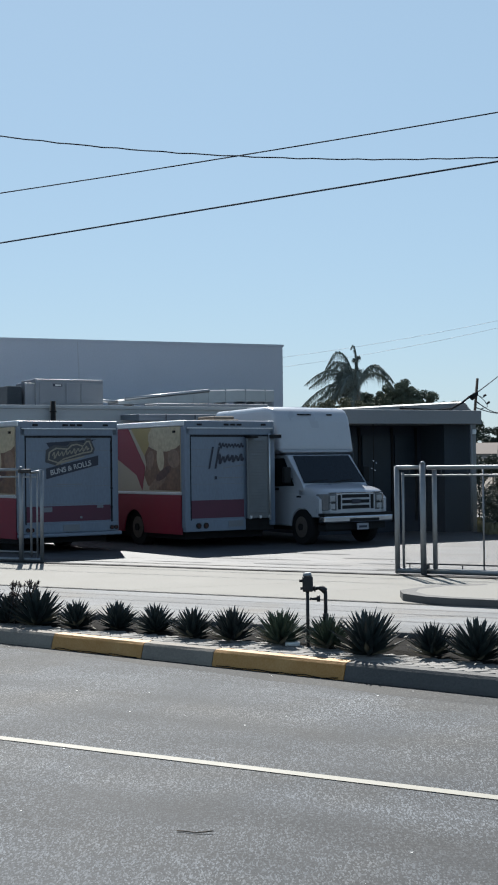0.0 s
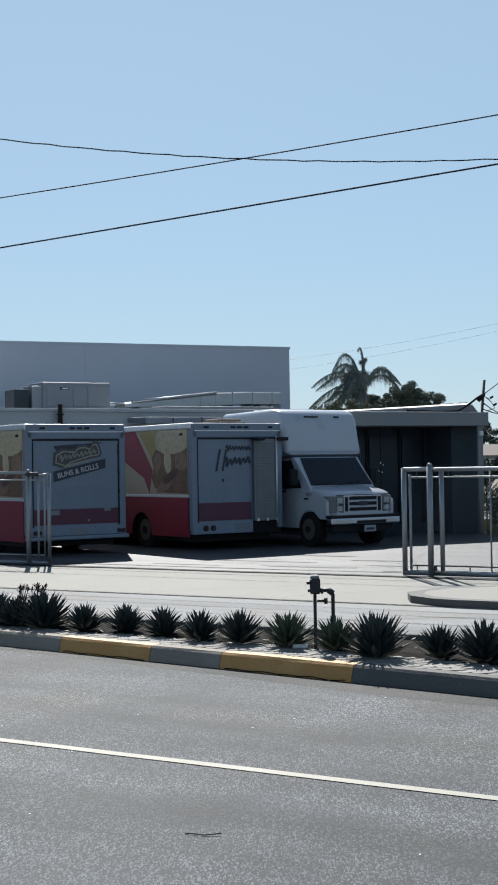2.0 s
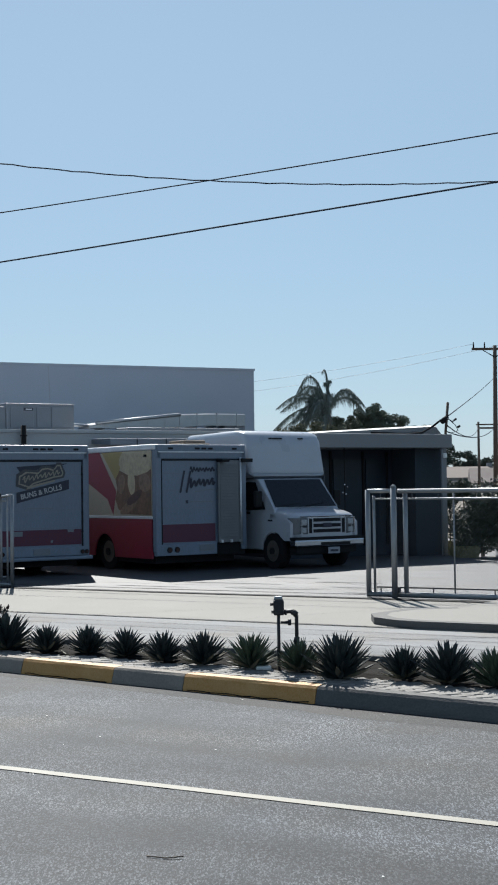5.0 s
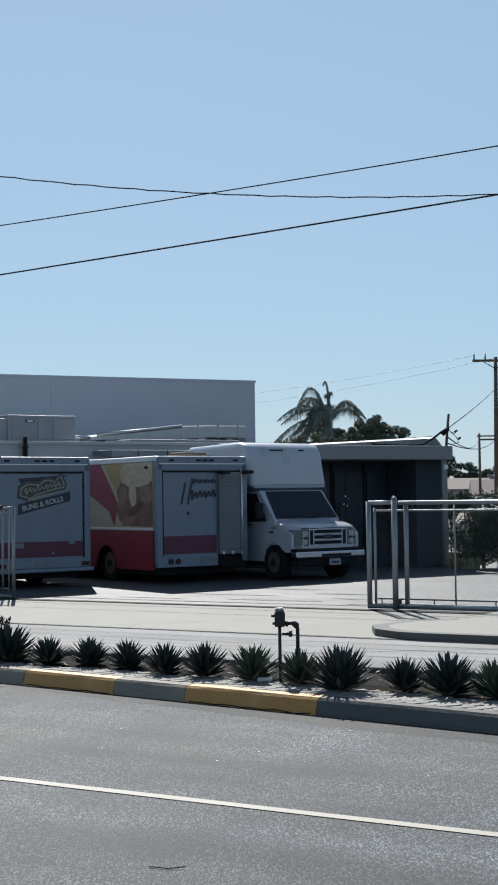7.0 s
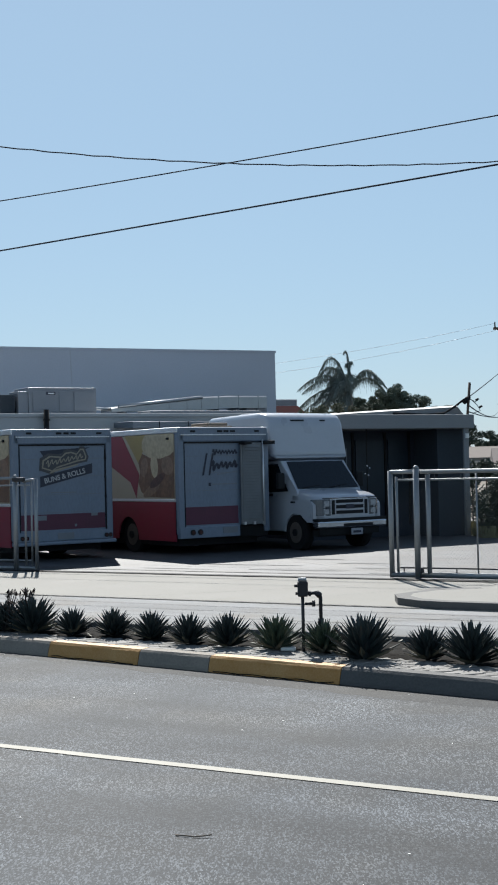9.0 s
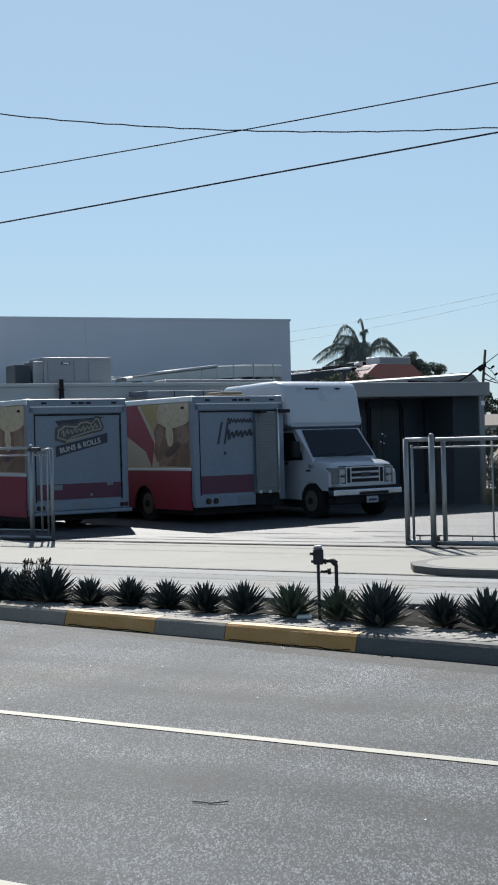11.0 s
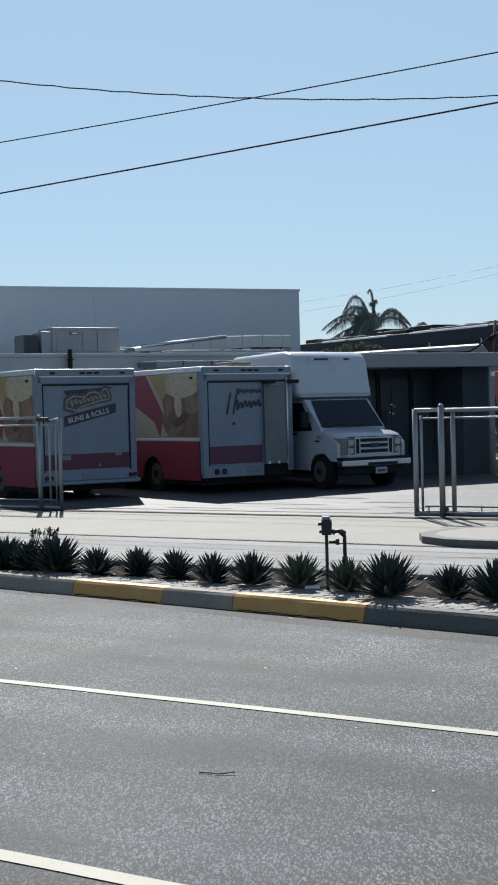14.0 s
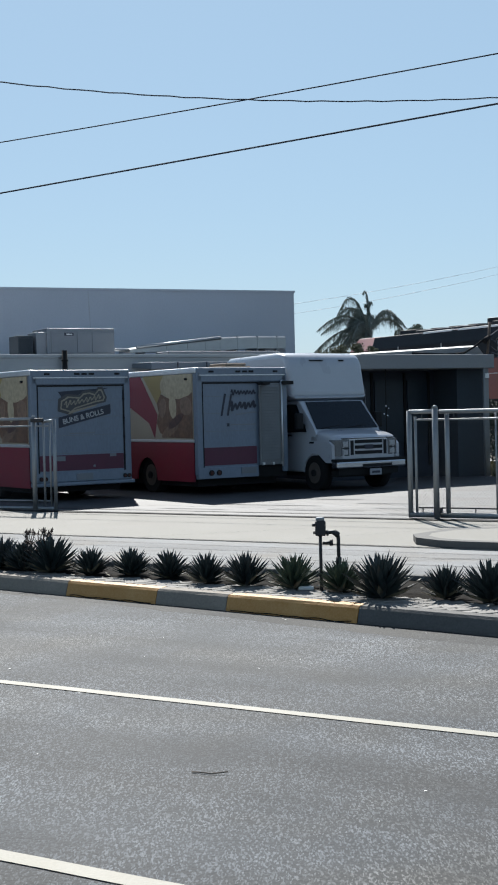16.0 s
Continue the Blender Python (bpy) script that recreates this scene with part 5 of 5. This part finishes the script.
# ---- plants in the distance ----
def leaves(bm, centre, rad, n, size, rng, flat=0.8):
    for _ in range(n):
        v = Vector((rng.gauss(0, 1), rng.gauss(0, 1), rng.gauss(0, 1)))
        v = v.normalized() * (rng.random() ** 0.4)
        p = Vector(centre) + Vector((v.x * rad[0], v.y * rad[1], v.z * rad[2]))
        a = Vector((rng.uniform(-1, 1), rng.uniform(-1, 1), rng.uniform(-1, 1))).normalized()
        b = a.orthogonal().normalized()
        s = size * rng.uniform(0.6, 1.3)
        quad(bm, [p - a * s, p + b * s * 0.45, p + a * s, p - b * s * 0.45])


def tree(x, y, trunk_h, clumps, n, size, label, seed, key="leaf", r=0.2):
    rng = random.Random(seed)
    ob = thing("tree", Matrix.Translation((x, y, 0)), label, "tree")
    bm = bmesh.new()
    tube(bm, (0, 0, -0.1), (0.05, 0, trunk_h), r, 10, r * 0.7)
    for c in clumps:
        tube(bm, (0.05, 0, trunk_h * 0.9), (c[0], c[1], c[2]), r * 0.4, 6, r * 0.1)
    part("trunk", bm, M["bark"], ob)
    bm = bmesh.new()
    for c in clumps:
        for _ in range(7):
            q = (c[0] + rng.uniform(-1, 1) * c[3], c[1] + rng.uniform(-1, 1) * c[3], c[2] + rng.uniform(-0.7, 0.7) * c[3])
            rr = c[3] * rng.uniform(0.35, 0.6)
            leaves(bm, q, (rr, rr, rr * 0.8), n, size, rng)
    part("crown", bm, M[key], ob, kind="stuff")
    return ob


crown_rng = random.Random(40)
dome = []
for k in range(46):
    a, q = crown_rng.uniform(0, math.pi), crown_rng.random() ** 0.5
    dome.append((-0.5 + 3.0 * q * math.cos(a) + crown_rng.uniform(-0.2, 0.2), crown_rng.uniform(-0.8, 0.8), 4.0 + 1.75 * q * math.sin(a), crown_rng.uniform(0.45, 0.7)))
tree(8.75, 76, 2.6, dome, 320, 0.065, "dense dark-green rounded broadleaf tree behind the roofs", 3)
tree(3.75, 58, 2.8, [(-0.9, 0, 4.0, 0.4), (-0.5, 0, 4.2, 0.4), (0.0, 0, 4.05, 0.45), (0.45, 0, 4.2, 0.4), (0.95, 0, 4.0, 0.4), (0.0, 0.3, 3.6, 0.6)], 110, 0.06, "low bushy olive-green tree behind the shop roof", 8, "leaf_olive")
tree(27.8, 170, 3.5, [(0, 0, 5.4, 1.5), (1.8, 0, 4.6, 1.3), (-1.2, 0, 4.6, 1.2), (3.8, 0, 4.2, 1.2)], 190, 0.17, "distant hazy dark-green tree", 12, "foliage_far", 0.3)
tree(34.5, 175, 3.0, [(0, 0, 4.3, 1.3), (2.2, 0, 4.6, 1.3), (4.2, 0, 4.2, 1.2)], 190, 0.17, "distant hazy dark-green tree", 13, "foliage_far", 0.3)
tree(30.6, 165, 2.8, [(0, 0, 4.0, 1.0), (-1.5, 0, 3.8, 0.9), (1.5, 0, 3.8, 0.9)], 170, 0.16, "distant rounded olive-green tree", 15, "foliage_far", 0.3)


def palm(x, y, h):
    rng = random.Random(21)
    ob = thing("palm_tree", Matrix.Translation((x, y, 0)), "tall feathery queen palm with drooping grey-green fronds", "palm tree")
    part("trunk", tube(bmesh.new(), (0.25, 0, -0.1), (0, 0, h), 0.19, 12, 0.15), M["bark"], ob)
    # azimuth, reach, height of the arch's control point, height of the tip
    fr = [(182, 0.30, 2.5, 2.0), (20, 0.16, 1.9, 1.55), (200, 0.2, 1.7, 1.4), (180, 1.75, 2.75, 1.05), (168, 1.9, 2.2, 0.75), (188, 2.65, 1.75, 0.15), (176, 2.4, 1.3, -0.1),
          (172, 3.2, 0.75, -1.15), (190, 2.9, 0.35, -1.3), (184, 2.3, 0.1, -1.5), (3, 2.05, 2.1, 0.15), (352, 1.75, 1.85, 0.35), (14, 2.2, 1.5, -0.25),
          (270, 1.0, 1.5, 0.0), (90, 1.2, 1.7, 0.2), (232, 1.5, 1.3, -0.3), (130, 1.6, 1.3, -0.1), (205, 1.7, 0.7, -0.9), (158, 1.6, 0.5, -1.0), (250, 1.0, 0.4, -1.0), (120, 0.9, 0.3, -1.1), (195, 1.3, 2.0, 0.9), (175, 1.2, 1.5, 0.5), (215, 1.3, 1.0, 0.0), (150, 1.1, 1.7, 0.6), (185, 1.9, 1.0, -0.5)]
    for az, R, zc, zt in fr:
        bm = bmesh.new()
        d = Vector((math.cos(radians(az)), math.sin(radians(az)), 0))
        spear = R < 0.5
        R, zc, zt = R * rng.uniform(0.92, 1.08), zc * rng.uniform(0.9, 1.15), zt + rng.uniform(-0.12, 0.12)
        p0, p1, p2 = Vector((0, 0, h)), Vector((0, 0, h + zc)) + d * R * (-0.2 if spear else 0.42), Vector((0, 0, h + zt)) + d * R
        k = 14
        pts = [p0 * (1 - t) ** 2 + p1 * 2 * t * (1 - t) + p2 * t * t for t in [i / k for i in range(k + 1)]]
        for i in range(k):
            tube(bm, pts[i], pts[i + 1], (0.075 if spear else 0.035) * (1 - i / k) + 0.010, 5, caps=False)
        side = Vector((-d.y, d.x, 0))
        for i in range(1, k):
            along = (pts[i + 1] - pts[i])
            n = max(4, int(along.length * 56))
            along.normalize()
            for s in (-1, 1):
                for j in range(n):
                    t = (j + rng.random()) / n
                    p = pts[i].lerp(pts[i + 1], t)
                    l = (0.42 if spear else 0.74) * math.sin(math.pi * min(0.97, (i + t) / k * 0.80 + 0.16)) * rng.uniform(0.6, 1.2)
                    out = rng.uniform(0.1, 0.8)
                    q = p + side * s * l * out * 0.6 + along * l * 0.35 + Vector((0, 0, 0.02 * l))
                    tip = q + side * s * l * out * 0.3 + along * l * rng.uniform(0.0, 0.25) + Vector((rng.uniform(-0.06, 0.06), 0, -l * rng.uniform(0.35, 1.0)))
                    w = Vector((0.009, 0.005, 0.007))
                    quad(bm, [p - w, p + w, q + w, q - w])
                    quad(bm, [q - w, q + w, tip + w * 0.2, tip - w * 0.2])
        part("frond", bm, M["palm"], ob)
    bm = bmesh.new()
    leaves(bm, (-0.55, 0, h - 0.15), (0.75, 0.5, 0.95), 900, 0.085, rng)
    part("frond_base", bm, M["palm"], ob, "shaggy frond bases", "stuff")
    return ob


palm(5.72, 73, 5.75)


def bush(name, m, blobs, n, size, label, key, seed, category="bush"):
    rng = random.Random(seed)
    ob = thing(name, m, label, category)
    bm, bs = bmesh.new(), bmesh.new()
    for c in blobs:
        tube(bs, (c[0], c[1], -0.05), (c[0], c[1], c[2]), 0.03, 5, 0.015)
        leaves(bm, c[:3], (c[3], c[3], c[4]), n, size, rng)
    part("stem", bs, M["bark"], ob)
    part("foliage", bm, M[key], ob, kind="stuff")
    return ob


bush("hedge", Matrix.Translation((6.2, 34.2, 0.02)), [(i * 0.42 - 0.1, 0.15 * (i % 2), 0.60 + 0.06 * (i % 3), 0.42, 0.62) for i in range(10)] + [(i * 0.45 + 0.25, 0, 1.18 + 0.12 * (i % 2), 0.42, 0.46) for i in range(9)], 2600, 0.045, "dense dark-green hedge behind the chain-link gate", "leaf_dry", 31, "hedge")
bush("shrub", Matrix.Translation((6.55, 39.5, 0.0)), [(0.0, 0, 1.55, 0.32, 0.4), (0.4, 0, 1.7, 0.25, 0.3), (-0.2, 0, 0.9, 0.4, 0.7), (0.9, 0, 1.3, 0.5, 0.7), (1.5, 0, 1.4, 0.5, 0.7), (0.5, 0, 0.7, 0.5, 0.6)], 1300, 0.045, "loose dark-green shrub beside the shop", "leaf_dry", 32)
bm = bmesh.new()
rng = random.Random(9)
for k in range(1800):
    p = Vector((rng.uniform(5.80, 6.30), rng.uniform(33.8, 37.2), 0.02))
    h = rng.uniform(0.08, 0.30)
    a = rng.uniform(0, 6.28)
    w = Vector((math.cos(a), math.sin(a), 0)) * 0.012
    quad(bm, [p - w, p + w, p + w * 0.2 + Vector((rng.uniform(-0.08, 0.08), rng.uniform(-0.08, 0.08), h)), p - w * 0.2 + Vector((rng.uniform(-0.08, 0.08), 0, h))])
solid("dry_grass", bm, M["grass"], "patch of dry yellow grass beside the shop", "grass", kind="stuff")


def house(m, w, d, eave, ridge, roofkey, label):
    ob = thing("house", m, label, "house")
    part("wall", B((0, w, 0, d, 0, eave)), M["fascia"], ob)
    part("roof", prism(bmesh.new(), [(-0.4, eave), (d + 0.4, eave), (d / 2, ridge)], "x", -0.4, w + 0.4), M[roofkey], ob)
    for x in (w * 0.2, w * 0.6):
        wi = part("window", B((x, x + 1.2, -0.04, 0.02, 0.9, min(2.1, eave - 0.2))), M["glass"], ob)
        part("frame", B((x - 0.08, x, -0.06, 0.0, 0.85, min(2.15, eave - 0.15)), (x + 1.2, x + 1.28, -0.06, 0.0, 0.85, min(2.15, eave - 0.15))), M["pale_decal"], wi)
    part("chimney", B((w * 0.75, w * 0.75 + 0.5, d * 0.5, d * 0.5 + 0.5, eave, ridge + 0.4)), M["fascia"], ob)
    return ob


house(Matrix.Translation((24.6, 150, 0)) @ pose(0, 0, 0, 0, 0, 14), 9, 8, 2.5, 3.75, "tile", "low tan-roofed house in the distance")
house(Matrix.Translation((23.6, 128, 0)) @ pose(0, 0, 0, 0, 0, -8), 10, 8, 1.9, 3.3, "redroof", "low house with dark reddish roof in the distance")

# ---- small things on the road ----
bm = bmesh.new()
pts = [(-0.10, 0.01, 0.006), (-0.05, 0.0, 0.007), (0.0, -0.012, 0.006), (0.05, -0.004, 0.010), (0.09, 0.006, 0.014)]
chain(bm, pts, 0.004, 6)
solid("twig", bm, M["bark"], "thin dry twig lying on the asphalt", "twig", Matrix.Translation((-0.29, 6.95, 0)) @ pose(0, 0, 0, 0, 0, -12))
bm = bmesh.new()
rng = random.Random(6)
for k in range(170):
    p = street(rng.uniform(-14, 0), rng.uniform(3.6, 11.0), 0.006)
    r = rng.uniform(0.003, 0.009)
    vs = [bm.verts.new(p + Vector((r * math.cos(a) * rng.uniform(0.6, 1.2), r * math.sin(a), 0.0))) for a in (0, 1.3, 2.5, 3.8, 5.0)]
    bm.faces.new(vs)
solid("grit", bm, M["pale_decal"], "small pale grit scattered over the road", "grit", kind="stuff")


def motions():
    walk(loco, [(0.0, LOCO(0.0)), (16.0, LOCO(16.0))])


motions()
